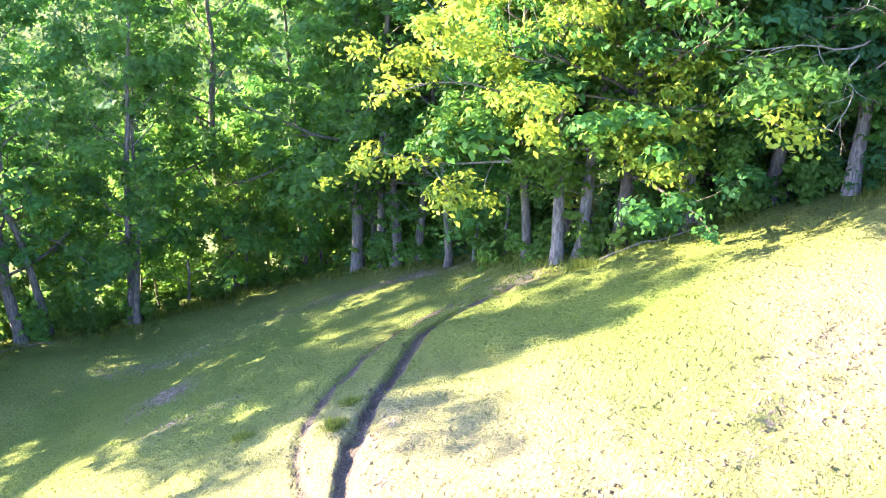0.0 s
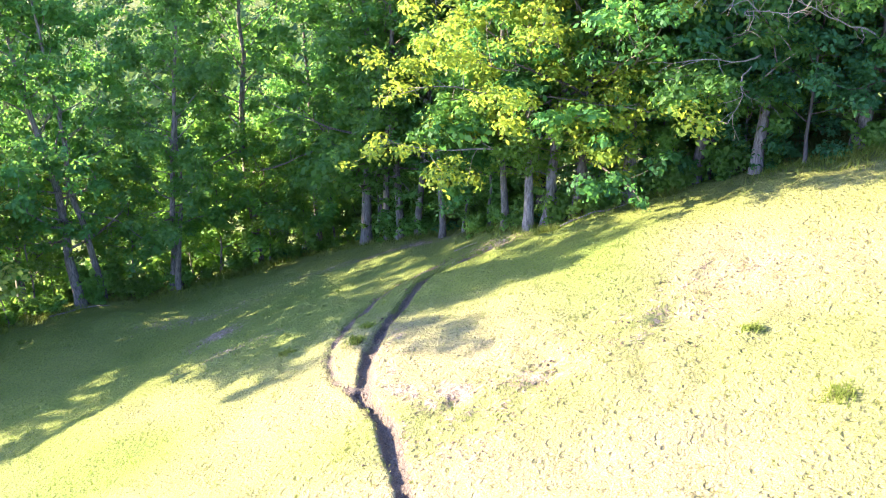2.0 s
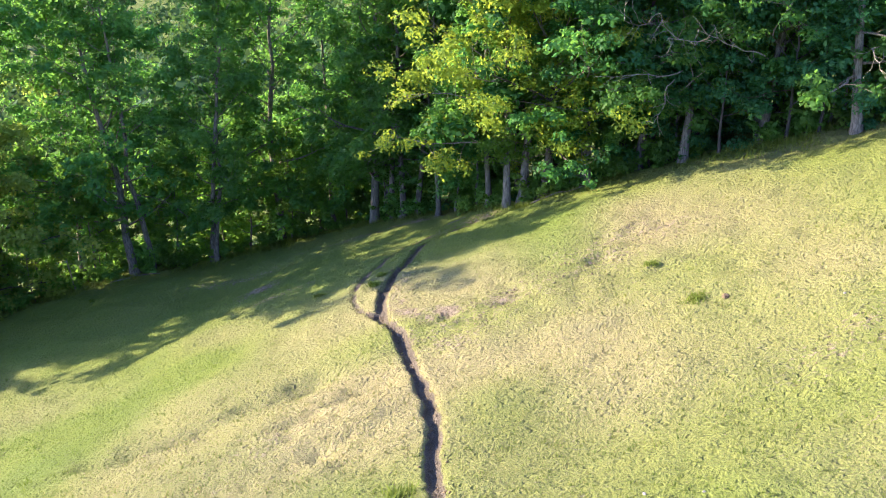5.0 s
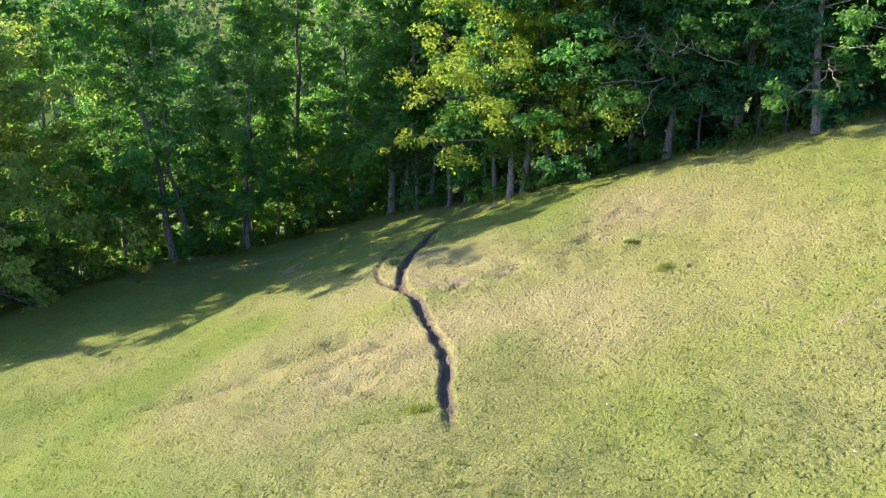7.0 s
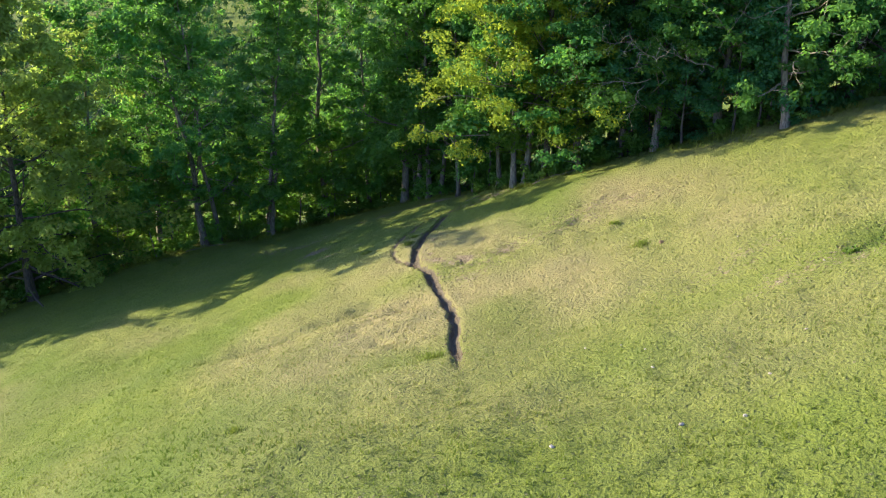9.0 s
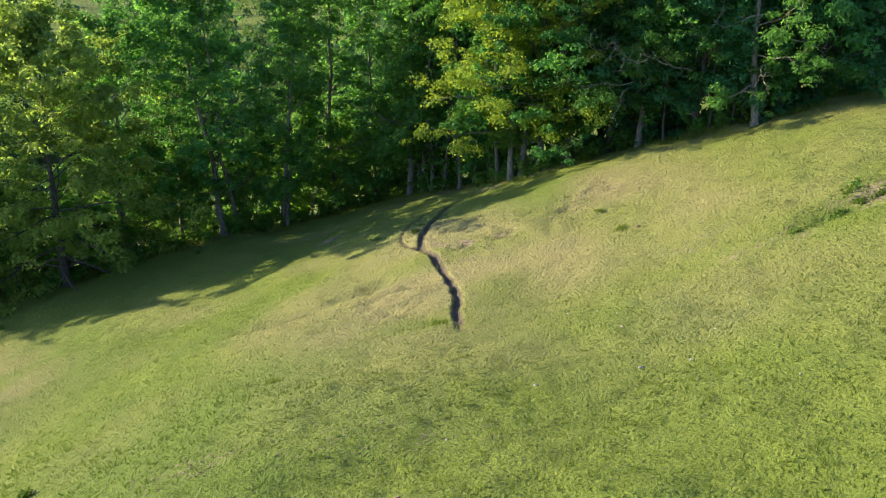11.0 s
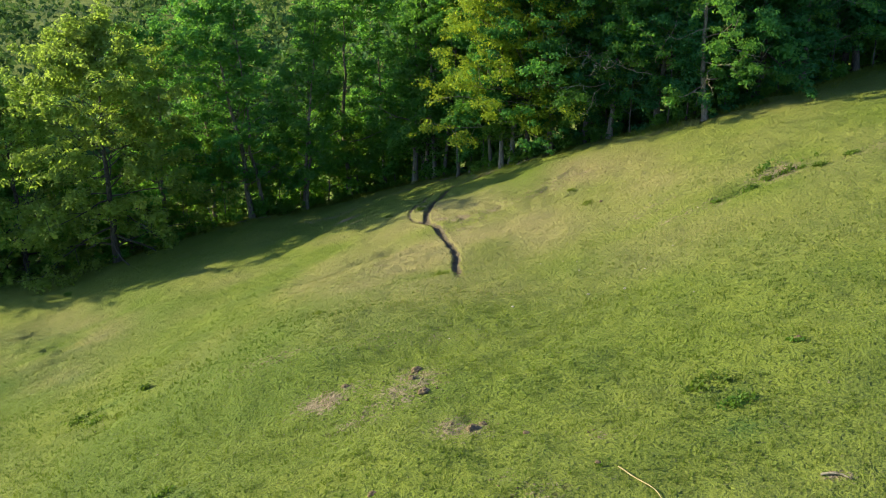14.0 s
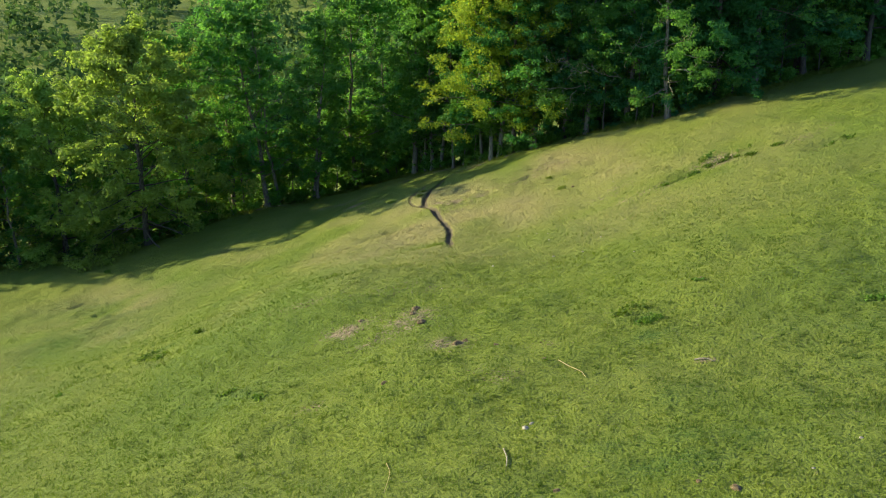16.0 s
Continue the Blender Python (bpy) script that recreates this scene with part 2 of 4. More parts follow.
def land(x, y):
    """The smooth lie of the hillside: it climbs to the east, falls north to the wood and on into the valley."""
    x, y = np.asarray(x, float), np.asarray(y, float)
    xc, yc = np.clip(x, -38, 37), np.clip(y, -48, 29)
    a, b = xc / 10, yc / 10
    z, k = 0.0, 0
    for i in range(4):
        for j in range(4 - i):
            z = z + LAND[k] * a**i * b**j
            k += 1
    for kx, ky, s, h in KNOLLS:
        z = z + h * np.exp(-((xc - kx) ** 2 + (yc - ky) ** 2) / (2 * s * s))
    dx, dy = x - xc, y - yc
    z = z + np.where(dx > 0, 0.10, 0.20) * 45 * np.tanh(dx / 45) + np.where(dy > 0, -0.22, 0.03) * 50 * np.tanh(dy / 50)
    far = np.hypot(x, y)
    return z + 0.05 * np.clip(far - 220, 0, 900)


RUT_MAIN = ((1.82, -15.3), (1.78, -13.9), (1.73, -11.8), (1.72, -9.6), (1.47, -7.2), (1.13, -5.2), (0.80, -3.3), (0.47, -1.9), (0.18, -1.1))
RUT_WEST = ((0.16, -1.1), (-0.42, 0.4), (-0.95, 1.6), (-1.2, 3.4), (-0.95, 5.3), (-0.6, 6.8), (-0.05, 8.3), (0.45, 9.5), (1.3, 10.7), (2.6, 11.6))
RUT_EAST = ((0.16, -1.1), (-0.05, 0.6), (-0.02, 2.1), (0.12, 3.3), (0.45, 4.8), (0.95, 7.0), (1.55, 9.0), (2.5, 10.3), (3.6, 11.0), (4.5, 11.4))


def smooth_line(points, steps=14):
    p = [Vector(q) for q in points]
    p = [2 * p[0] - p[1]] + p + [2 * p[-1] - p[-2]]
    out = []
    for i in range(1, len(p) - 2):
        for s in range(steps):
            t = s / steps
            out.append(0.5 * (2 * p[i] + (p[i + 1] - p[i - 1]) * t + (2 * p[i - 1] - 5 * p[i] + 4 * p[i + 1] - p[i + 2]) * t * t + (3 * p[i] - p[i - 1] - 3 * p[i + 1] + p[i + 2]) * t**3))
    out.append(p[-2])
    return np.array([(q.x, q.y) for q in out])


def near_line(x, y, line):
    """Distance to the nearest point of a line, and how far along it that is, 0 to 1."""
    best, along = np.full(x.shape, 1e9), np.zeros(x.shape)
    for i in range(len(line) - 1):
        a, d = line[i], line[i + 1] - line[i]
        t = np.clip(((x - a[0]) * d[0] + (y - a[1]) * d[1]) / (d @ d), 0, 1)
        q = np.hypot(x - a[0] - t * d[0], y - a[1] - t * d[1])
        closer = q < best
        best = np.where(closer, q, best)
        along = np.where(closer, (i + t) / (len(line) - 1), along)
    return best, along


RUTS = [(smooth_line(RUT_MAIN), 0.165, 0.26, 1.0), (smooth_line(RUT_WEST), 0.14, 0.12, 0.68), (smooth_line(RUT_EAST), 0.175, 0.24, 0.9)]
# trodden, pitted places: x, y, half length, half width, turn in degrees, depth of wear
WORN = ((3.6, -2.6, 3.0, 1.5, 30, 0.5), (8.2, 0.2, 4.0, 1.8, 20, 0.45), (0.85, -3.4, 1.6, 0.4, 105, 0.7), (0.55, 0.9, 1.3, 0.55, 80, 1.0), (0.6, 2.8, 1.2, 0.4, 70, 0.7), (1.05, -1.2, 1.1, 0.45, 120, 0.9), (1.75, -2.3, 0.7, 0.4, 120, 0.8), (2.6, -4.6, 2.2, 1.0, 30, 0.5), (3.2, -3.2, 3.6, 1.5, 25, 0.3), (7.0, -0.8, 3.4, 1.2, 15, 0.42), (6.4, -1.3, 2.6, 1.2, 15, 0.5), (4.4, -2.0, 1.9, 1.1, 25, 0.55),
        (4.2, 11.4, 1.7, 0.8, 20, 0.9), (-6.3, 10.4, 1.6, 1.0, 70, 0.75), (-4.8, 7.2, 1.6, 0.6, 20, 0.5), (-5.6, -7.0, 1.3, 0.6, 15, 0.75), (0.75, -0.4, 0.9, 0.5, 110, 1.0), (2.3, -1.9, 1.0, 0.5, 120, 0.9), (-2.6, -29.0, 1.5, 0.9, 20, 0.75), (0.0, -28.7, 1.2, 1.3, 10, 0.8), (-5.2, -24.5, 2.5, 1.2, 10, 0.35), (-0.6, -24.5, 3.2, 1.2, 5, 0.32), (-1.2, -30.5, 1.4, 0.7, 20, 0.5),
        (0.3, -28.6, 0.5, 0.9, 10, 0.8), (1.7, -32.4, 0.9, 0.8, 30, 1.0), (5.0, -34.2, 0.5, 0.4, 10, 0.6), (3.2, -36.8, 0.8, 0.7, 10, 0.45), (0.0, 17.2, 5.0, 0.9, 0, 0.7), (-8.5, 15.5, 3.2, 0.7, -8, 0.45), (12.8, -13.0, 3.2, 0.9, 18, 0.5), (17.4, -11.4, 1.8, 0.9, 18, 0.85), (14.4, -13.2, 1.2, 0.5, 40, 0.6), (9.3, 0.2, 1.8, 0.9, 0, 0.45),
        (22.5, -11.6, 2.5, 0.6, 25, 0.45), (9.6, -37.6, 0.35, 0.2, -30, 0.8), (-2.2, -8.9, 1.8, 1.0, 50, 0.35), (-3.1, -36.4, 0.7, 0.4, 30, 0.45), (2.6, -35.9, 0.4, 0.3, 0, 0.6), (11.5, -10.5, 2.6, 1.0, 18, 0.35), (9.0, 0.2, 2.8, 0.9, 5, 0.35))
# little banks where cattle tracks cut across the slope: a line and a height
BANKS = ((((13.5, -12.9), (15.5, -12.2), (17.2, -11.6), (19.6, -11.2)), 0.26), (((20.8, -14.2), (22.7, -13.8), (25.0, -12.9)), 0.18), (((-24.5, -2.2), (-20.5, -9.0), (-17.0, -14.0)), 0.3), (((-27.5, 0.4), (-24.0, -1.4), (-20.0, -5.5)), 0.25),
         (((2.0, -3.8), (5.0, -1.9), (8.5, -0.6), (13.0, 0.2)), 0.08), (((-9.0, -8.2), (-6.3, -6.6), (-3.0, -5.4), (-0.6, -3.6)), 0.32), (((-4.6, -9.6), (-2.5, -8.8), (-0.6, -7.2), (0.3, -5.4)), 0.2), (((-5.0, -11.8), (-2.0, -11.0), (0.2, -9.2)), 0.16), (((3.0, -0.6), (6.0, 0.6), (9.5, 1.8)), 0.06), (((5.0, -4.4), (8.0, -3.2), (12.0, -2.0)), 0.06), (((-15.0, -21.0), (-12.3, -23.6), (-11.2, -27.5)), 0.22))


# rank dark grass: x, y, half length, half width, strength
RICH = ((7.2, -43.4, 2.0, 1.4, 0.7), (9.4, -43.2, 1.1, 0.6, 0.45), (8.2, -40.2, 1.2, 0.9, 0.45), (8.4, -35.0, 0.9, 0.6, 0.6), (8.5, -32.8, 0.8, 1.1, 0.6), (-6.4, -33.4, 1.6, 0.9, 0.45), (16.2, -34.8, 1.0, 0.5, 0.6), (-20.5, -7.5, 3.2, 4.0, 0.6), (-25, -2, 4.0, 3.5, 0.55), (-23, -11.5, 3.0, 2.5, 0.55), (-17.8, -13.4, 1.6, 2.2, 0.5), (-12.6, -22.6, 1.0, 0.7, 0.5), (5.0, -30.0, 3.5, 2.5, 0.2), (13.5, -38.0, 3.0, 3.0, 0.3), (-3.0, -43.0, 3.0, 1.6, 0.3), (3.6, -45.5, 3.0, 1.5, 0.3))


def rich_at(x, y):
    out = np.zeros(x.shape)
    for cx, cy, a, c, s in RICH:
        out = np.maximum(out, s * np.exp(-(((x - cx) / a) ** 2 + ((y - cy) / c) ** 2)) * (1 + 0.9 * soft_noise(x, y, 0.7, 77)))
    for line, strength in ((BANKS[0][0], 0.55), (BANKS[1][0], 0.4), (BANKS[2][0], 0.6), (BANKS[3][0], 0.5), (BANKS[5][0], 0.35)):
        d, along = near_line(x, y, smooth_line(line, 6))
        out = np.maximum(out, strength * np.exp(-((d / 0.8) ** 2)) * np.clip(np.minimum(along, 1 - along) * 6, 0, 1) * (0.8 + 0.9 * soft_noise(x, y, 0.6, 78)))
    return np.clip(out, 0, 1)


def wear(x, y):
    """Masks of the surface: wet mud, bare earth, dry grass, kept low on shaded ground for its green tone; and the
    height that ruts, pits and banks add.
    """
    mud, bare, dz = np.zeros(x.shape), np.zeros(x.shape), np.zeros(x.shape)
    wob = 0.05 * soft_noise(x, y, 0.7, 5) + 0.05 * soft_noise(x, y, 0.3, 6)
    for line, half, depth, soak in RUTS:
        d, along = near_line(x, y, line)
        d = d + wob
        fade = np.clip(along * 5 + 0.05, 0, 1) if line is RUTS[0][0] else 1.0
        core = np.exp(-((d / half) ** 4))
        dz = dz - depth * core * fade * (0.8 + 0.25 * soft_noise(x, y, 0.4, 9))
        dz = dz + 0.004 * np.exp(-(((d - 1.7 * half) / (0.6 * half)) ** 2)) * fade
        mud = np.maximum(mud, np.exp(-((d / (half * 1.15)) ** 4)) * fade * soak * (0.9 + 0.35 * soft_noise(x, y, 0.5, 8)))
        bare = np.maximum(bare, 0.22 * np.exp(-((d / (half * 1.6)) ** 2)) * fade)
    for cx, cy, a, b, turn, deep in WORN:
        c, s = math.cos(radians(turn)), math.sin(radians(turn))
        u, v = ((x - cx) * c + (y - cy) * s) / a, (-(x - cx) * s + (y - cy) * c) / b
        spot = np.exp(-(u * u + v * v))
        bare = np.maximum(bare, 1.15 * deep * spot * (0.75 + 0.4 * soft_noise(x, y, 0.9, 3) + 0.35 * soft_noise(x, y, 0.4, 4)))
        dz = dz + spot * deep * (0.065 * np.minimum(soft_noise(x, y, 0.38, 21), 0.25) + 0.035 * soft_noise(x, y, 0.8, 22))
    for line, h in BANKS:
        ln = smooth_line(line, 6)
        d, along = near_line(x, y, ln)
        ends = np.clip(np.minimum(along, 1 - along) * 6, 0, 1)
        near = np.exp(-((d / (0.55 + h)) ** 2)) * ends * np.clip(0.55 + 0.9 * soft_noise(x, y, 1.7, 32), 0, 1)
        dz = dz - 1.5 * h * near * (0.75 + 0.5 * soft_noise(x, y, 1.1, 31))
        bare = np.maximum(bare, 0.16 * np.exp(-((d / 0.5) ** 2)) * ends)
        dz = dz + 0.09 * np.exp(-((d / 0.9) ** 2)) * ends * np.minimum(soft_noise(x, y, 0.36, 33), 0.3)
    dry = np.clip(0.36 + 0.38 * soft_noise(x, y, 9.0, 41) + 0.35 * soft_noise(x, y, 3.2, 42), 0, 1)
    # straw held back along the wood and far ends: its shade greened by colour
    dry = np.clip(dry * 1.25, 0, 1) * np.clip((y + 28) / 20, 0.10, 1) * np.clip((x + 34) / 14, 0.1, 1) * np.clip((27 - x) / 9, 0.15, 1) * np.clip(1 - (y - 3 - 0.25 * np.clip(x, 0, 12)) / 6, 0.15, 1)
    return mud, np.clip(bare, 0, 1), dry, dz


def ground_z(x, y, with_wear=None):
    x, y = np.asarray(x, float), np.asarray(y, float)
    dz = wear(x, y)[3] if with_wear is None else with_wear
    close = np.clip((90 - np.hypot(x, y)) / 30, 0, 1)
    hummock = 0.11 * soft_noise(x, y, 2.6, 11) + 0.065 * soft_noise(x, y, 1.1, 12) + (0.042 + 0.02 * soft_noise(x, y, 6.0, 15)) * soft_noise(x, y, 0.45, 13) + 0.14 * soft_noise(x + 0.6 * y, y * 2.4, 7.0, 14)
    return land(x, y) + (hummock + dz) * close


def steps_out(lo, hi, step, limit):
    inner = np.arange(lo, hi + step / 2, step)
    out, d, w = [], 0.0, step
    while d < limit:
        w *= 1.22
        d += w
        out.append(d)
    out = np.array(out)
    return np.concatenate([lo - out[::-1], inner, hi + out])


def build_ground():
    xs, ys = steps_out(-34, 30, 0.19, 3200), steps_out(-49, 24, 0.19, 3200)
    # closer lines across the ruts
    xs = np.union1d(xs, xs[(xs > -1.8) & (xs < 3.2)] + 0.095)
    ys = np.union1d(ys, ys[(ys > -15.5) & (ys < 5)] + 0.095)
    gx, gy = np.meshgrid(xs, ys)
    x, y = gx.ravel(), gy.ravel()
    mud, bare, dry, dz = wear(x, y)
    z = ground_z(x, y, dz)
    nx, ny = len(xs), len(ys)
    i = (np.arange(ny - 1)[:, None] * nx + np.arange(nx - 1)[None, :]).ravel()
    me = mesh_of("ground", np.stack([x, y, z], 1), np.stack([i, i + 1, i + nx + 1, i + nx], 1), TURF, True)
    for key, value in (("mud", mud), ("bare", bare), ("dry", dry), ("rich", rich_at(x, y))):
        me.attributes.new(key, "FLOAT", "POINT").data.foreach_set("value", value.astype(np.float32))
    tagged(new("ground", me), "grazed hillside pasture with muddy cattle ruts and worn patches", "pasture", kind="structure")


build_ground()


def height_at(x, y):
    return float(ground_z(np.array([float(x)]), np.array([float(y)]))[0])


# ---- grass ----
def blades(x, y, z, length, width, per, seed, spread=0.06):
    """Tufts of a few bent blades; each blade a narrow quad that tapers."""
    r = np.random.default_rng(seed)
    n = len(x) * per
    bx, by, bz = (np.repeat(v, per) for v in (x, y, z))
    ln = np.repeat(length, per) * r.uniform(0.6, 1.25, n)
    az, tilt = r.uniform(0, 2 * math.pi, n), r.uniform(0.45, 1.3, n)
    bx, by = bx + r.normal(0, spread, n), by + r.normal(0, spread, n)
    ox, oy = np.cos(az), np.sin(az)
    wx, wy = -oy * width, ox * width
    root = np.stack([bx, by, bz - 0.03], 1)
    tip = root + np.stack([ox * np.sin(tilt) * ln, oy * np.sin(tilt) * ln, np.cos(tilt) * ln + 0.02], 1)
    side = np.stack([wx, wy, np.zeros(n)], 1) if np.ndim(wx) else np.stack([wx * np.ones(n), wy * np.ones(n), np.zeros(n)], 1)
    v = np.stack([root - side, root + side, tip + side * 0.25, tip - side * 0.25], 1).reshape(-1, 3)
    return v, np.arange(4 * n).reshape(n, 4)


def meadow(name, n, seed, high, width, per, spread, label):
    r = np.random.default_rng(seed)
    # more of it where the camera flies low and near
    y = -48 - r.exponential(1.2, n) + 64 * r.beta(1.0, 1.5, n)
    x = r.uniform(-33, 29, n) * (0.46 + 0.58 * np.clip((y + 47) / 40, 0, 1)) * r.uniform(0.82, 1.12, n) + 2
    mud, bare, dry, dz = wear(x, y)
    keep = (r.uniform(0, 1, n) > np.maximum(mud * 1.6, bare * 0.9)) & (0.35 * soft_noise(x, y, 0.9, 51) + soft_noise(x, y, 0.2, 52) > r.uniform(-0.8, 0.4, n))
    x, y, dz, dry = x[keep], y[keep], dz[keep], dry[keep]
    lush = np.clip(soft_noise(x, y, 1.4, 53) + 0.3, 0, 1)
    v, f = blades(x, y, ground_z(x, y, dz), (high + 0.5 * high * lush) * np.where(y < -17, 1.15, 0.9), width, per, seed + 1, spread)
    me = mesh_of(name, v, f, GRASS)
    me.attributes.new("dry", "FLOAT", "POINT").data.foreach_set("value", np.repeat(dry, 4 * per).astype(np.float32))
    me.attributes.new("rich", "FLOAT", "POINT").data.foreach_set("value", np.repeat(rich_at(x, y), 4 * per).astype(np.float32))
    tagged(new(name, me), label, "grass", kind="stuff")


meadow("grass", 150000, 61, 0.052, 0.018, 3, 0.04, "short grazed green and straw-coloured pasture grass")
meadow("tussocks", 16000, 63, 0.085, 0.02, 5, 0.04, "low uneven tussocks left standing in the pasture")


# ---- trees ----
def tube(points, radii, sides=7):
    """Verts and quads of a tapering, bending tube."""
    pts = np.asarray(points, float)
    n = len(pts)
    tang = np.gradient(pts, axis=0)
    tang /= np.linalg.norm(tang, axis=1)[:, None] + 1e-9
    ref = np.where(np.abs(tang[:, 2:3]) > 0.9, np.array([[1.0, 0, 0]]), np.array([[0, 0, 1.0]]))
    u = np.cross(tang, ref)
    u /= np.linalg.norm(u, axis=1)[:, None] + 1e-9
    for i in range(1, n):
        a = u[i - 1] - tang[i] * (u[i - 1] @ tang[i])
        u[i] = a / (np.linalg.norm(a) + 1e-9)
    w = np.cross(tang, u)
    ang = np.arange(sides) * 2 * math.pi / sides
    ring = np.cos(ang)[None, :, None] * u[:, None, :] + np.sin(ang)[None, :, None] * w[:, None, :]
    v = (pts[:, None, :] + ring * np.asarray(radii)[:, None, None]).reshape(-1, 3)
    i, j = np.meshgrid(np.arange(n - 1), np.arange(sides), indexing="ij")
    a, b = i * sides + j, i * sides + (j + 1) % sides
    return v, np.stack([a, b, b + sides, a + sides], -1).reshape(-1, 4)


def join(pieces):
    vs, fs, k = [], [], 0
    for v, f in pieces:
        vs.append(v)
        fs.append(f + k)
        k += len(v)
    return np.concatenate(vs), np.concatenate(fs)


def leaves(centres, size, r, droop=0.65):
    """One folded, pointed leaf spray at each centre, turned every way but mostly lying flat."""
    n = len(centres)
    az, tip, roll = r.uniform(0, 2 * math.pi, n), r.normal(-droop, 0.6, n), r.normal(0, 1.1, n)
    u = np.stack([np.cos(az) * np.cos(tip), np.sin(az) * np.cos(tip), np.sin(tip)], 1)
    side = np.stack([-np.sin(az), np.cos(az), np.zeros(n)], 1)
    up = np.cross(u, side)
    v = side * np.cos(roll)[:, None] + up * np.sin(roll)[:, None]
    s = size * r.uniform(0.6, 1.35, n)[:, None]
    a, b = u * s * 0.62, v * s * 0.40
    fold = np.cross(u, v) * s * r.uniform(0.03, 0.16, n)[:, None]
    tri = np.stack([centres - a * 0.8 - b * 1.1, centres - a * 0.55 + b * 1.15 + fold, centres + a * 1.25], 1)
    return tri.reshape(-1, 3), np.arange(3 * n).reshape(n, 3)


def sprays(centres, wide, counts, leaf, r):
    """Leaves on domed, flattened sprays round the twigs: pointed kites that face out and up from each spray."""
    k = np.repeat(np.arange(len(centres)), counts)
    n = len(k)
    out = r.normal(0, 1, (n, 3))
    out[:, 2] = out[:, 2] * 0.8 + 0.45
    out /= np.linalg.norm(out, axis=1)[:, None] + 1e-9
    c = centres[k] + out * (wide[k] * r.uniform(0.35, 1.05, n))[:, None] * np.array([1.0, 1.0, 0.58])
    face = out * 0.75 + np.array([0, 0, 0.45]) + r.normal(0, 0.38, (n, 3))
    face /= np.linalg.norm(face, axis=1)[:, None] + 1e-9
    u = np.cross(face, r.normal(0, 1, (n, 3)))
    u /= np.linalg.norm(u, axis=1)[:, None] + 1e-9
    v = np.cross(face, u)
    size = leaf * r.uniform(0.6, 1.35, n)[:, None]
    a, b, dip = u * size * 0.64, v * size * 0.36, face * size * 0.12
    quad = np.stack([c - a * 0.9, c - a * 0.05 - b, c + a * 1.1 - dip, c + a * 0.1 + b], 1)
    return quad.reshape(-1, 3), np.arange(4 * n).reshape(n, 4)


def bent(a, d, length, n, r, up=0.0, wander=0.12):
    """A path of n points from a along d, that bends up and wanders."""
    d = np.array(d, float)
    d /= np.linalg.norm(d)
    pts = [np.array(a, float)]
    for _ in range(n - 1):
        d = d + r.normal(0, wander, 3) + np.array([0, 0, up])
        d /= np.linalg.norm(d)
        pts.append(pts[-1] + d * length / (n - 1))
    return np.array(pts)


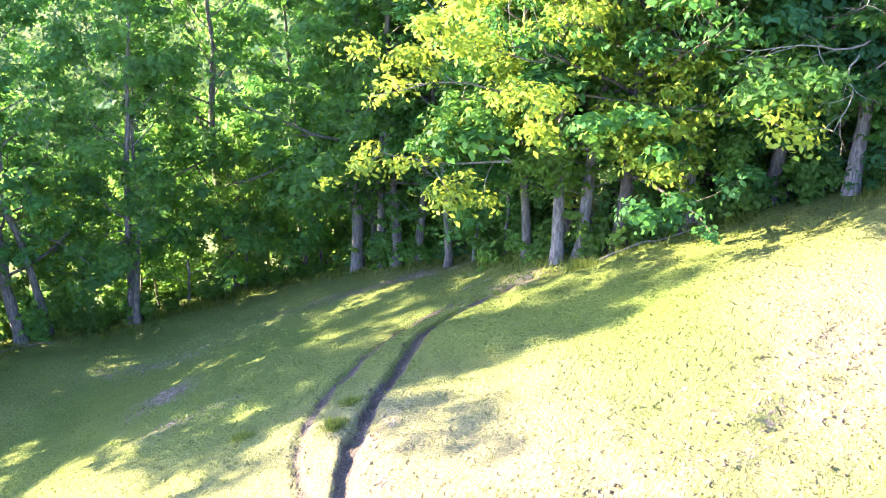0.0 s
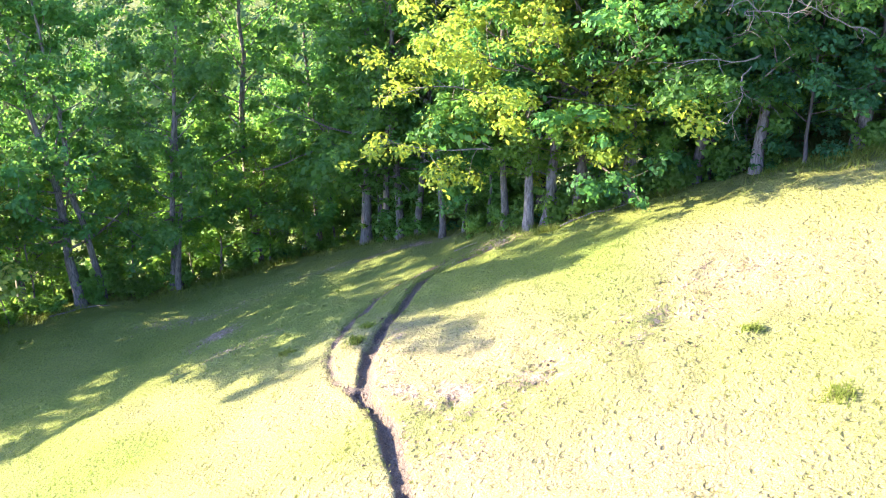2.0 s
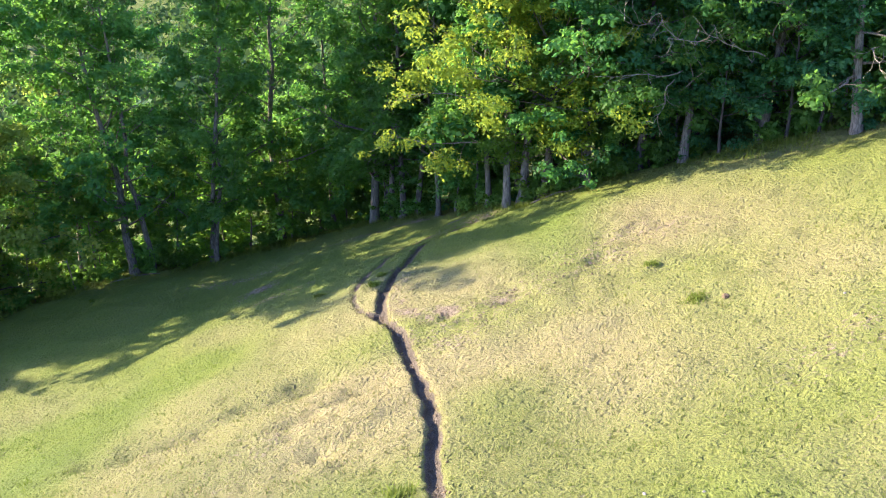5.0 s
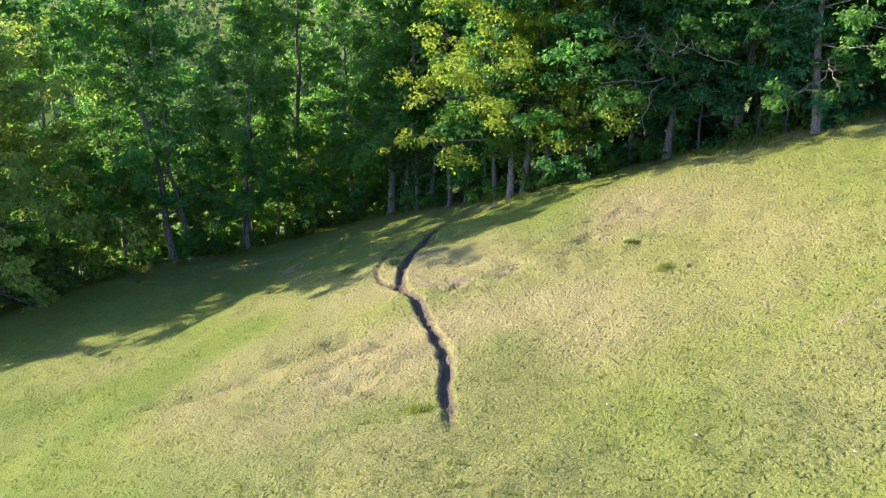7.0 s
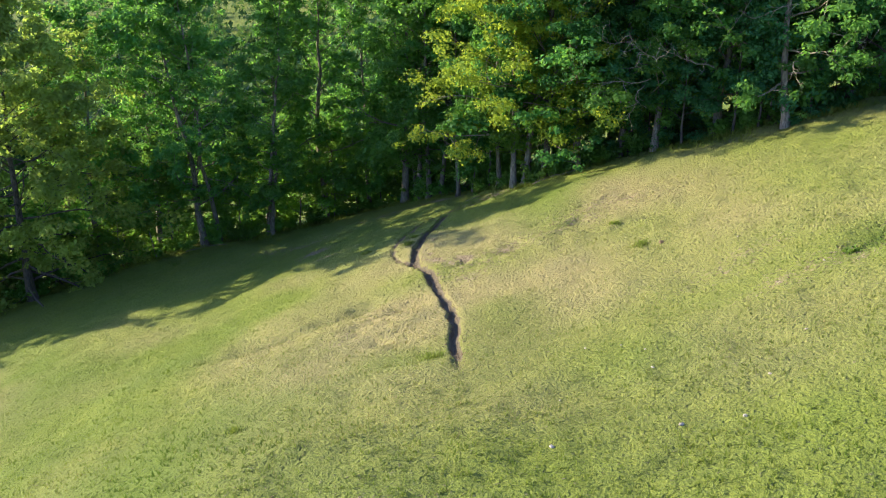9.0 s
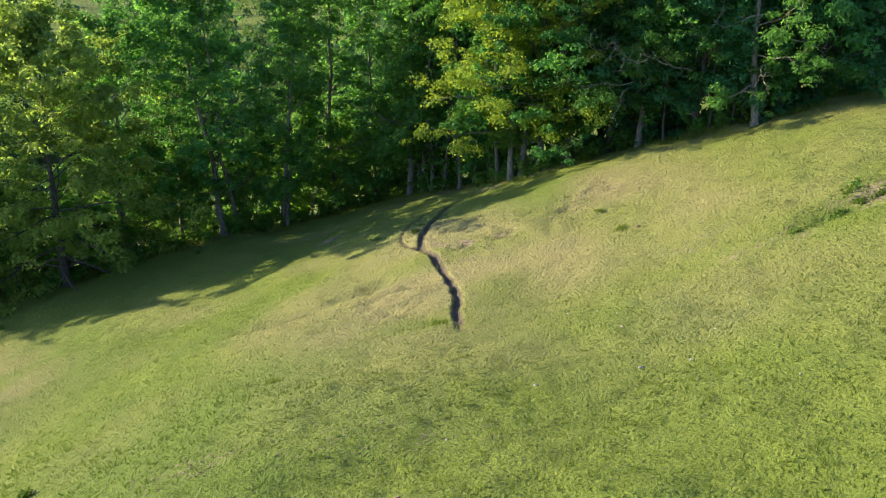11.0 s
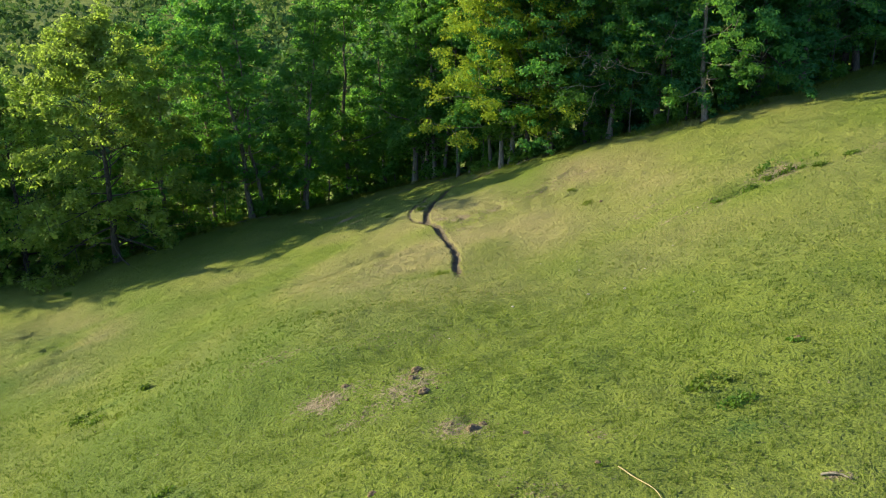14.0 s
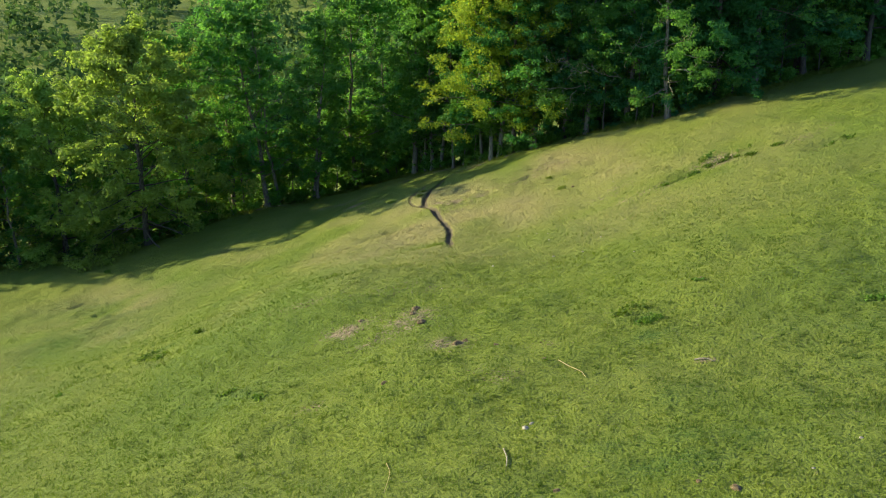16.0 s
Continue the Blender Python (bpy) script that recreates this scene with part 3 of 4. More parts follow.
def make_tree(seed, high, girth, low, reach, limbs, count, leaf, leaf_mat, bark, stems=1, lean=(0, 0), clump=0.5, even=0.8, droop=0.3, wide_at=0.38):
    """A broadleaf tree at the origin: trunk, rising limbs with their branches, and a rounded crown of leafy sprays round the twigs."""
    r = np.random.default_rng(seed)
    root = new("tree")
    twigs = []
    for s in range(stems):
        off = np.array([0, 0, 0.0]) if stems == 1 else np.array([math.cos(s * 2.6) * girth * 1.5, math.sin(s * 2.6) * girth * 1.5, 0])
        tilt = np.array([lean[0], lean[1], 0]) + (0 if stems == 1 else off * 0.25)
        n = 12
        h = np.linspace(-0.05, 0.92, n) * high * (1 if s == 0 else 0.86)
        wob = np.cumsum(r.normal(0, 0.018 * high / n * 4, (n, 2)), axis=0)
        wob -= wob[0]
        line = np.stack([off[0] + tilt[0] * h + wob[:, 0], off[1] + tilt[1] * h + wob[:, 1], h], 1)
        rad = girth * (1 - 0.90 * np.linspace(0, 1, n) ** 0.9)
        rad[0] *= 1.7
        rad[1] *= 1.12
        part("trunk", mesh_of("trunk", *tube(line, rad, 9), bark, True), root)
        many = limbs if stems == 1 else int(limbs * 0.65)
        for k in range(many):
            f = (k + r.uniform(0.1, 0.9)) / many
            z = low + (h[-1] - low) * f
            at = np.array([np.interp(z, h, line[:, 0]), np.interp(z, h, line[:, 1]), z])
            shape = math.sqrt(max(0.08, 1 - ((f - wide_at) / (1.02 - wide_at if f > wide_at else wide_at + 0.35)) ** 2))
            length = reach * shape * r.uniform(0.7, 1.2)
            az = k * 2.4 + r.normal(0, 0.4) + s
            rise = (droop - 0.3) * (1 - f) ** 2 + 0.25 + 0.95 * f + r.normal(0, 0.2)
            path = bent(at, (math.cos(az), math.sin(az), rise), length, 7, r, 0.04 if droop > 0 else -0.05 * (1 - f), 0.16)
            thick = max(0.024, 0.36 * float(np.interp(z, h, rad)))
            pieces = [tube(path, thick * np.linspace(1, 0.16, 7), 5)]
            for b in range(5):
                i = 1 + b
                q = path[i] + (path[min(6, i + 1)] - path[i]) * r.uniform(0, 1)
                d = path[min(6, i + 1)] - path[i]
                d = d / (np.linalg.norm(d) + 1e-9) + r.normal(0, 0.75, 3) * np.array([1, 1, 0.7])
                sub = bent(q, d, length * r.uniform(0.25, 0.5), 5, r, 0.04, 0.2)
                pieces.append(tube(sub, thick * 0.38 * np.linspace(1, 0.2, 5), 3))
                twigs += [sub[2], sub[3] + r.normal(0, 0.3, 3) * clump, sub[4], sub[4] + r.normal(0, 0.7, 3) * clump]
            twigs += [path[4], path[5], path[6]]
            part("limb", mesh_of("limb", *join(pieces), bark, True), root)
        twigs += [line[-1] + r.normal(0, 0.6, 3) for _ in range(6)]
    twigs = np.array(twigs)
    weight = r.gamma(even, 1.0, len(twigs))
    counts = np.round(weight / weight.sum() * count).astype(int)
    wide = clump * r.uniform(0.7, 1.35, len(twigs)) * np.clip((counts / counts.mean()) ** 0.4, 0.5, 1.35)
    keep = twigs[:, 2] > max(0.5, 0.45 * low)
    v, f = sprays(twigs[keep], wide[keep], counts[keep], leaf, r)
    part("crown", mesh_of("crown", v, f, leaf_mat), root)
    return root


def make_bush(seed, high, wide, count, leaf, leaf_mat):
    """A shrub: a handful of stems from one foot, leafy from the ground up."""
    r = np.random.default_rng(seed)
    root = new("bush")
    twigs = []
    for k in range(7):
        az = k * 2.4 + r.normal(0, 0.3)
        path = bent((0, 0, -0.1), (math.cos(az) * wide / high, math.sin(az) * wide / high, 1.2), high * r.uniform(0.6, 1.1), 6, r, 0.0, 0.16)
        part("stem", mesh_of("stem", *tube(path, 0.03 * np.linspace(1, 0.2, 6), 5), BARK_DARK, True), root)
        twigs += list(path[1:]) + [path[i] + r.normal(0, 0.25, 3) * wide for i in (2, 3, 4, 5)]
    twigs = np.array(twigs)
    twigs[:, 2] = np.maximum(twigs[:, 2], 0.12)
    weight = r.gamma(1.2, 1.0, len(twigs))
    v, f = sprays(twigs, 0.30 * wide * r.uniform(0.7, 1.2, len(twigs)), np.round(weight / weight.sum() * count).astype(int), leaf, r)
    part("foliage", mesh_of("foliage", v, f, leaf_mat), root)
    return root


EDGE = ((-90, 30), (-50, 18.0), (-37, 14.5), (-28, 16), (-20, 20), (-15.5, 22), (-11, 23), (-5, 26), (-1.5, 22.2), (0.2, 20.3), (2.1, 18), (4.5, 13.8), (5.6, 11.9), (9, 11.2), (11.4, 11.4), (13, 10), (15.2, 7.6), (18.7, 5.8), (22.5, 6.4), (27, 8.8), (32, 10.8), (60, 16))


def edge_y(x):
    return float(np.interp(x, [p[0] for p in EDGE], [p[1] for p in EDGE]))


KINDS = {
    "oak": (make_tree(101, 20.0, 0.28, 2.7, 5.4, 28, 18000, 0.22, LEAF_GREEN, BARK_GREY), "tall broadleaf tree in full green leaf, grey furrowed trunk"),
    "ash": (make_tree(102, 21.0, 0.20, 3.2, 4.0, 24, 13500, 0.21, LEAF_GREEN, BARK_GREY), "slender tall tree with bare lower trunk and light green crown"),
    "maple": (make_tree(103, 17.0, 0.25, 1.8, 5.6, 28, 31000, 0.185, LEAF_DEEP, BARK_DARK, droop=0.1), "spreading deep green tree with low branches and dark trunk"),
    "veteran": (make_tree(104, 19.2, 0.34, 1.2, 7.3, 58, 56000, 0.23, LEAF_OLIVE, BARK_DARK, clump=0.62, even=1.2, droop=-0.2, wide_at=0.30), "large spreading pale olive-green tree standing forward of the wood"),
    "golden": (make_tree(105, 19.5, 0.21, 2.9, 5.6, 54, 78000, 0.16, LEAF_FRESH, BARK_PALE, stems=2, clump=0.6, even=0.7, droop=0.1), "twin-stemmed tree with sunlit yellow-green fresh leaves and grey bark"),
    "pale": (make_tree(106, 17.0, 0.22, 2.0, 4.8, 24, 24000, 0.162, LEAF_GREEN, BARK_PALE, droop=0.1), "green tree with pale grey trunk and bleached dead branches"),
    # young, fresh and shrub wear the lightened leaves that brighten the low wood
    "young": (make_tree(107, 8.0, 0.07, 0.9, 2.4, 14, 4600, 0.22, LEAF_UNDER_LIT, BARK_GREY, clump=0.45), "young understorey tree leafy almost to the ground"),
    "fresh": (make_tree(113, 8.5, 0.075, 1.8, 2.8, 20, 12000, 0.15, LEAF_UNDER_LIT, BARK_GREY, clump=0.42), "young edge tree with green leaves toned as lit, on layered branches"),
    "shade": (make_tree(114, 8.0, 0.075, 1.4, 2.8, 20, 12000, 0.15, LEAF_DEEP, BARK_DARK, clump=0.42), "young deep green edge tree with low drooping branches"),
    "back": (make_tree(108, 20.0, 0.26, 1.4, 5.2, 12, 6500, 0.31, LEAF_GREEN, BARK_DARK, clump=0.8), "broadleaf tree deeper in the wood"),
    "back_dark": (make_tree(109, 19.0, 0.24, 1.2, 5.0, 12, 6500, 0.31, LEAF_DEEP, BARK_DARK, clump=0.8), "dark green broadleaf tree deeper in the wood"),
    "sapling": (make_tree(110, 4.2, 0.06, 1.6, 1.0, 10, 1000, 0.18, LEAF_OLIVE, BARK_PALE, clump=0.28), "thin pale-stemmed sapling with whitish green leaves"),
    "shrub": (make_bush(111, 1.7, 1.0, 1300, 0.175, LEAF_UNDER_LIT), "low green shrub at the foot of the trees"),
    "bramble": (make_bush(112, 1.0, 1.1, 1000, 0.16, LEAF_DEEP), "dark bramble bush at the foot of the trees"),
}
used = set()


def plant(kind, x, y, scale=1.0, turn=0.0, lean_x=0.0, lean_y=0.0, group="trees along the pasture edge"):
    proto, label = KINDS[kind]
    m = pose(x, y, height_at(x, y) - 0.12, lean_x, lean_y, turn)
    if kind in used:
        ob = copy_thing(proto, m)
    else:
        used.add(kind)
        ob = proto
        ob.matrix_basis = m
    ob.scale = (scale, scale, scale)
    what = "bush" if kind in ("shrub", "bramble") else "tree"
    return tagged(ob, label, what, group)


EDGE_TREES = {}
# trees whose feet stand on the edge of the pasture: kind, x, y, scale, turn, lean
for row in (
    ("ash", -38.0, 15.0, 0.75, 40, 0, 0), ("maple", -46.5, 16.0, 0.85, 20, 0, 0), ("maple", -54, 18.5, 1.0, 220, 0, 0), ("veteran", -26.2, 16.4, 1.0, 0, 3, 0), ("oak", -23.2, 21.0, 0.95, 200, 0, -2), ("veteran", -35.0, 18.6, 0.84, 120, 0, 0), ("veteran", -43.0, 20.4, 0.84, 230, 0, 0),
    ("oak", -16.0, 22.0, 1.0, 10, 0, -6), ("ash", -15.1, 22.5, 1.0, 70, 0, -5), ("oak", -19.8, 23.8, 0.9, 310, 0, -3), ("ash", -11.5, 22.9, 0.95, 150, 0, -9), ("ash", -11.0, 22.6, 0.8, 260, 0, -7),
    ("oak", -7.6, 26.0, 1.0, 130, 0, -2), ("ash", -4.6, 27.5, 0.95, 20, 0, 0), ("oak", -1.5, 22.1, 1.0, 250, 0, -1), ("ash", -0.3, 20.9, 0.9, 300, 0, -3), ("ash", 0.2, 20.1, 1.0, 110, 0, -1),
    ("ash", 1.25, 19.8, 0.9, 210, 0, -3), ("oak", 1.2, 24.5, 1.0, 310, 0, 0), ("ash", 2.15, 17.9, 0.75, 20, 0, 0), ("ash", 4.55, 13.8, 0.8, 70, 0, 0), ("golden", 5.6, 12.0, 0.92, 15, 2, 0), ("maple", 7.05, 11.5, 0.95, 100, 0, 0),
    ("oak", 9.0, 11.3, 0.92, 60, 0, 0), ("pale", 11.45, 11.8, 1.0, 0, 0, 0, "mid_pale"), ("maple", 12.4, 12.4, 0.9, 160, 0, 2), ("pale", 13.1, 10.2, 1.0, 90, 0, 3, "west_pale"), ("oak", 16.0, 9.0, 0.85, 300, 0, 0, "dark"),
    ("pale", 18.7, 6.0, 1.0, 210, 0, 3, "east_pale"), ("maple", 22.5, 8.0, 1.05, 20, 0, 0), ("oak", 26.4, 9.8, 1.0, 170, 0, 0), ("maple", 31.0, 11.8, 1.1, 240, 0, 0), ("maple", 36.5, 13.0, 1.15, 140, 0, 0),
):
    EDGE_TREES[row[0] if len(row) == 7 else row[7]] = plant(*row[:7])
plant("sapling", -19.2, 21.0, 1.0, 0, 0, -10)
plant("sapling", -24.6, 19.0, 0.9, 90, 0, 4)

# young trees that fill the edge below the tall crowns
for kind, x, inward, scale, turn in (("fresh", 4.1, 1.0, 1.0, 30), ("fresh", 6.5, 0.6, 0.95, 200), ("fresh", 8.1, 0.9, 1.05, 100), ("fresh", 3.2, 1.2, 0.85, 310), ("fresh", 10.2, 0.8, 0.85, 260), ("shade", 12.0, 0.8, 0.9, 40), ("shade", 14.3, 0.6, 1.0, 150),
                                     ("shade", 16.6, 0.9, 1.05, 280), ("shade", 17.8, 1.0, 0.95, 10), ("shade", 20.2, 0.7, 1.0, 90), ("shade", 24.0, 0.8, 1.05, 220), ("shade", 28.5, 0.8, 1.05, 320), ("fresh", -25.5, 1.0, 0.5, 20), ("fresh", -21.4, 0.9, 0.6, 140),
                                     ("fresh", -18.4, 1.6, 0.95, 80), ("fresh", -13.6, 1.5, 0.9, 190), ("young", -9.6, 1.4, 1.05, 240), ("fresh", -7.0, 0.8, 0.8, 20), ("young", -3.4, 1.6, 1.0, 130), ("fresh", -0.9, 1.4, 0.9, 60)):
    plant(kind, x, edge_y(x) + inward, scale, turn, group="young trees under the wood's edge")

# bushes along the foot of the wood, out under the open sky
for x in np.arange(-33, 4.5, 1.25):
    xx = x + rng.uniform(-0.6, 0.6)
    plant("shrub", xx, edge_y(xx) + rng.uniform(-0.3, 1.2), rng.uniform(0.55, 1.15), rng.uniform(0, 360), group="bushes under the wood's edge")

for x, out, scale in ((4.9, -0.2, 0.7), (6.5, -0.1, 0.9), (7.7, -0.2, 0.8), (8.3, 0.1, 1.0), (9.9, -0.2, 0.95), (10.7, -0.2, 0.8), (12.2, -0.1, 0.8)):
    plant("shrub", x, edge_y(x) + out, scale, 70 * x, group="bushes under the wood's edge")
for x in np.arange(5.2, 30, 1.1):
    xx = x + rng.uniform(-0.5, 0.5)
    plant("bramble" if rng.uniform() < 0.6 else "shrub", xx, edge_y(xx) + rng.uniform(0.2, 1.4), rng.uniform(0.5, 1.05), rng.uniform(0, 360), group="bushes under the wood's edge")

# the wood's western tip, whose shade falls along the edge
for x, y, s, turn in ((-41, 19.5, 0.9, 20), (-48, 21, 1.0, 130), (-55, 22.5, 1.0, 250), (-62, 23, 1.05, 70), (-70, 25.5, 1.1, 190)):
    plant("back", x, y, s, turn, group="trees of the wood")
for x, y, s, turn in ((-43.0, 16.6, 1.0, 75), (-50.0, 17.4, 1.05, 10), (-46.5, 19.5, 1.05, 200), (-57.5, 20.4, 1.05, 310), (-61.5, 21.6, 1.1, 45)):
    plant("maple", x, y, s, turn, group="trees of the wood")
for k in range(8):
    x = -31 + k * 4.0 + rng.uniform(-0.8, 0.8)
    plant("young", x, edge_y(x) + rng.uniform(8, 17), rng.uniform(0.9, 1.4), rng.uniform(0, 360), group="young trees under the wood's edge")

# the wood behind the edge
spots = []
for gx in np.arange(0.5, 52, 5.0):
    for row in range(4):
        x = gx + rng.uniform(-1.9, 1.9) + (row % 2) * 2.7
        y = edge_y(x) + (3.4 if x > 8 else 5.0) + row * 5.0 + rng.uniform(-1.6, 1.6)
        spots.append((x, y, row))
# mostly the darker leaves east of x = 11: shade put into colour
for x, y, row in spots:
    plant("back" if rng.uniform() < (0.62 if x < 11 else 0.1) else "back_dark", x, y, rng.uniform(0.85, 1.15), rng.uniform(0, 360), rng.normal(0, 2), rng.normal(0, 2), "trees of the wood")
for x in np.arange(-45, 36, 2.1):
    xx = x + rng.uniform(-1.2, 1.2)
    if xx < -9 and rng.uniform() < 0.12:
        continue
    plant("young", xx, edge_y(xx) + (rng.uniform(0.6, 4.0) if xx > 6 else rng.uniform(3.2, 8.0) if xx > -9 else rng.uniform(1.4, 6.0)), rng.uniform(0.6, 1.2), rng.uniform(0, 360), group="young trees under the wood's edge")
for x in np.arange(-44, 36, 1.75):
    xx = x + rng.uniform(-0.8, 0.8)
    plant("shrub" if rng.uniform() < 0.55 else "bramble", xx, edge_y(xx) + rng.uniform(1.0, 3.6), rng.uniform(0.5, 1.0), rng.uniform(0, 360), group="bushes under the wood's edge")

for x in np.concatenate([np.arange(-36, 6, 1.15), np.arange(12, 42, 1.8)]):
    xx = x + rng.uniform(-0.8, 0.8)
    plant("shrub", xx, edge_y(xx) + rng.uniform(3.0, 10.0), rng.uniform(1.1, 2.3), rng.uniform(0, 360), group="bushes inside the wood")


def build_far_woods():
    """Wooded slopes far beyond the near wood: thousands of leafy clumps in rounded crowns."""
    r = np.random.default_rng(33)
    cs = []
    for _ in range(900):
        az, d = r.uniform(-0.75, 0.75), 95 + 420 * r.uniform() ** 1.6
        x, y = d * math.sin(az), d * math.cos(az)
        if y < edge_y(max(-90, min(50, x))) + 42:
            continue
        size, high = r.uniform(3.0, 5.0), r.uniform(9, 16)
        n = 60
        p = r.normal(0, 1, (n, 3))
        p /= np.linalg.norm(p, axis=1)[:, None]
        p *= (r.uniform(0.45, 1.0, n) ** 0.5)[:, None] * np.array([size, size, high * 0.42])
        p += np.array([x, y, height_at(x, y) + high * 0.55])
        cs.append(p)
    v, f = leaves(np.concatenate(cs), 1.7, r, 0.3)
    tagged(new("far_woods", mesh_of("far_woods", v, f, LEAF_FAR)), "distant dark green wooded slopes across the valley", "woods", kind="stuff")


build_far_woods()


# ---- dead limbs on the edge trees ----
def dead_branch(tree, start, direction, length, thick, seed, droop=-0.05):
    """A bare, bleached limb with a few crooked twigs, part of the tree it hangs on; placed in world metres."""
    r = np.random.default_rng(seed)
    path = bent(start, direction, length, 9, r, droop, 0.22)
    pieces = [tube(path, thick * np.linspace(1, 0.25, 9), 6)]
    for i in range(2, 9):
        d = path[min(8, i + 1)] - path[i - 1] + r.normal(0, 0.35, 3)
        sub = bent(path[i], d, length * r.uniform(0.18, 0.42), 6, r, droop * 0.5, 0.3)
        pieces.append(tube(sub, thick * 0.45 * np.linspace(1, 0.3, 6), 4))
        pieces.append(tube(bent(sub[3], d + r.normal(0, 0.4, 3), length * 0.12, 4, r, 0, 0.3), thick * 0.25 * np.linspace(1, 0.4, 4), 3))
    v, f = join(pieces)
    scene_m = tree.matrix_basis.inverted()
    rot = np.array(scene_m.to_3x3())
    v = v @ rot.T + np.array(scene_m.translation)
    part("dead_branch", mesh_of("dead_branch", v, f, DEAD_WOOD, True), tree, "bare bleached dead branch")


for tree, start, towards, length, thick, droop in (
    ("west_pale", (12.6, 8.8, 7.4), (-0.35, -0.8, 0.22), 4.6, 0.055, 0.02), ("west_pale", (12.3, 8.8, 6.8), (-0.55, -0.8, -0.02), 4.4, 0.05, -0.02), ("west_pale", (11.9, 8.4, 6.5), (-0.45, -0.7, -0.2), 3.2, 0.045, -0.03),
    ("mid_pale", (11.6, 9.4, 8.0), (0.2, -0.85, 0.28), 4.6, 0.05, 0.02), ("mid_pale", (11.2, 9.4, 8.6), (-0.2, -0.9, 0.2), 4.2, 0.045, 0.0),
    ("dark", (15.2, 7.4, 7.6), (-0.45, -0.75, 0.15), 4.4, 0.055, 0.01), ("dark", (15.4, 7.4, 8.4), (-0.15, -0.8, 0.28), 4.0, 0.05, 0.02),
    ("east_pale", (18.9, 5.2, 9.8), (0.6, -0.6, 0.05), 3.4, 0.05, -0.02), ("east_pale", (18.8, 5.2, 8.3), (-0.5, -0.6, 0.1), 2.8, 0.045, -0.02), ("east_pale", (18.7, 5.2, 10.8), (-0.4, -0.5, 0.2), 3.2, 0.05, 0.0),
):
    dead_branch(EDGE_TREES[tree], start, towards, length * 0.88, thick * 0.55, int(100 * start[0] + 10 * start[2]), droop)


# ---- small things on the pasture ----
def stone(x, y, size, seed):
    r = np.random.default_rng(seed)
    bm = bmesh.new()
    bmesh.ops.create_icosphere(bm, subdivisions=2, radius=1.0)
    cut = [Vector(r.normal(0, 1, 3)).normalized() for _ in range(7)]
    for v in bm.verts:
        for c in cut:
            over = v.co.dot(c) - 0.72
            if over > 0:
                v.co -= c * over * 0.85
        v.co.x *= size * 1.25
        v.co.y *= size * 0.9
        v.co.z *= size * 0.65
    me = bpy.data.meshes.new("stone")
    bm.to_mesh(me)
    bm.free()
    me.materials.append(STONE)
    ob = new("stone", me)
    ob.matrix_basis = pose(x, y, height_at(x, y) + size * 0.15, 0, 0, r.uniform(0, 360))
    tagged(ob, "pale limestone lying half sunk in the grass", "stone", "stones on the pasture")


# the one at (3.71, -40.7) stands for a greyish rag
for k, (x, y, size) in enumerate(((7.0, -17.5, 0.07), (7.1, -16.1, 0.05), (8.2, -21.4, 0.09), (9.4, -19.5, 0.07), (3.8, -21.7, 0.09), (3.71, -40.7, 0.14), (6.8, -21.3, 0.10), (3.9, -40.5, 0.09), (12.0, -8.4, 0.06), (13.3, -12.8, 0.07), (10.1, -24.2, 0.06), (5.6, -14.9, 0.06), (6.6, -15.2, 0.05), (9.9, -45.2, 0.06), (11.4, -44.2, 0.07), (1.3, -24.6, 0.05), (4.4, -18.5, 0.05), (11.0, -17.5, 0.06))):
    stone(x, y, size * 0.7, 300 + k)


def stick(points, thick, mat, label, name="stick"):
    """A fallen stick that follows the ground from point to point."""
    line = smooth_line(points, 5)
    z = ground_z(line[:, 0], line[:, 1])
    path = np.stack([line[:, 0], line[:, 1], z + thick * 0.8 + 0.03], 1)
    me = mesh_of(name, *tube(path - path[0], thick * np.linspace(1, 0.55, len(path)), 6), mat, True)
    ob = new(name, me)
    ob.location = path[0]
    tagged(ob, label, "stick", "fallen sticks on the grass")


stick(((5.2, -36.05), (5.5, -36.6), (5.8, -37.15), (5.86, -37.65)), 0.016, STRAW, "long bent pale dry stalk lying on the grass")
stick(((3.02, -41.8), (3.06, -42.5), (3.0, -43.15)), 0.024, DEAD_WOOD, "short straight bleached branch lying in the grass")
stick(((-0.2, -41.5), (-0.05, -42.4), (-0.12, -43.6)), 0.011, STRAW, "thin pale dry stalk lying in the grass")
stick(((9.3, -37.45), (9.6, -37.6), (9.8, -37.8)), 0.03, BARK_PALE, "piece of pale split bark lying on the turf")
stick(((2.6, 12.4), (3.0, 12.5), (3.5, 12.45)), 0.016, BARK_PALE, "pale fallen branch lying beside the muddy rut")
stick(((-17.0, 20.6), (-15.5, 21.3), (-14.2, 21.2)), 0.035, BARK_GREY, "grey fallen branch lying at the wood's edge")
stick(((6.4, 10.7), (7.7, 10.8), (9.4, 10.7)), 0.035, BARK_PALE, "pale fallen branch lying at the wood's edge")


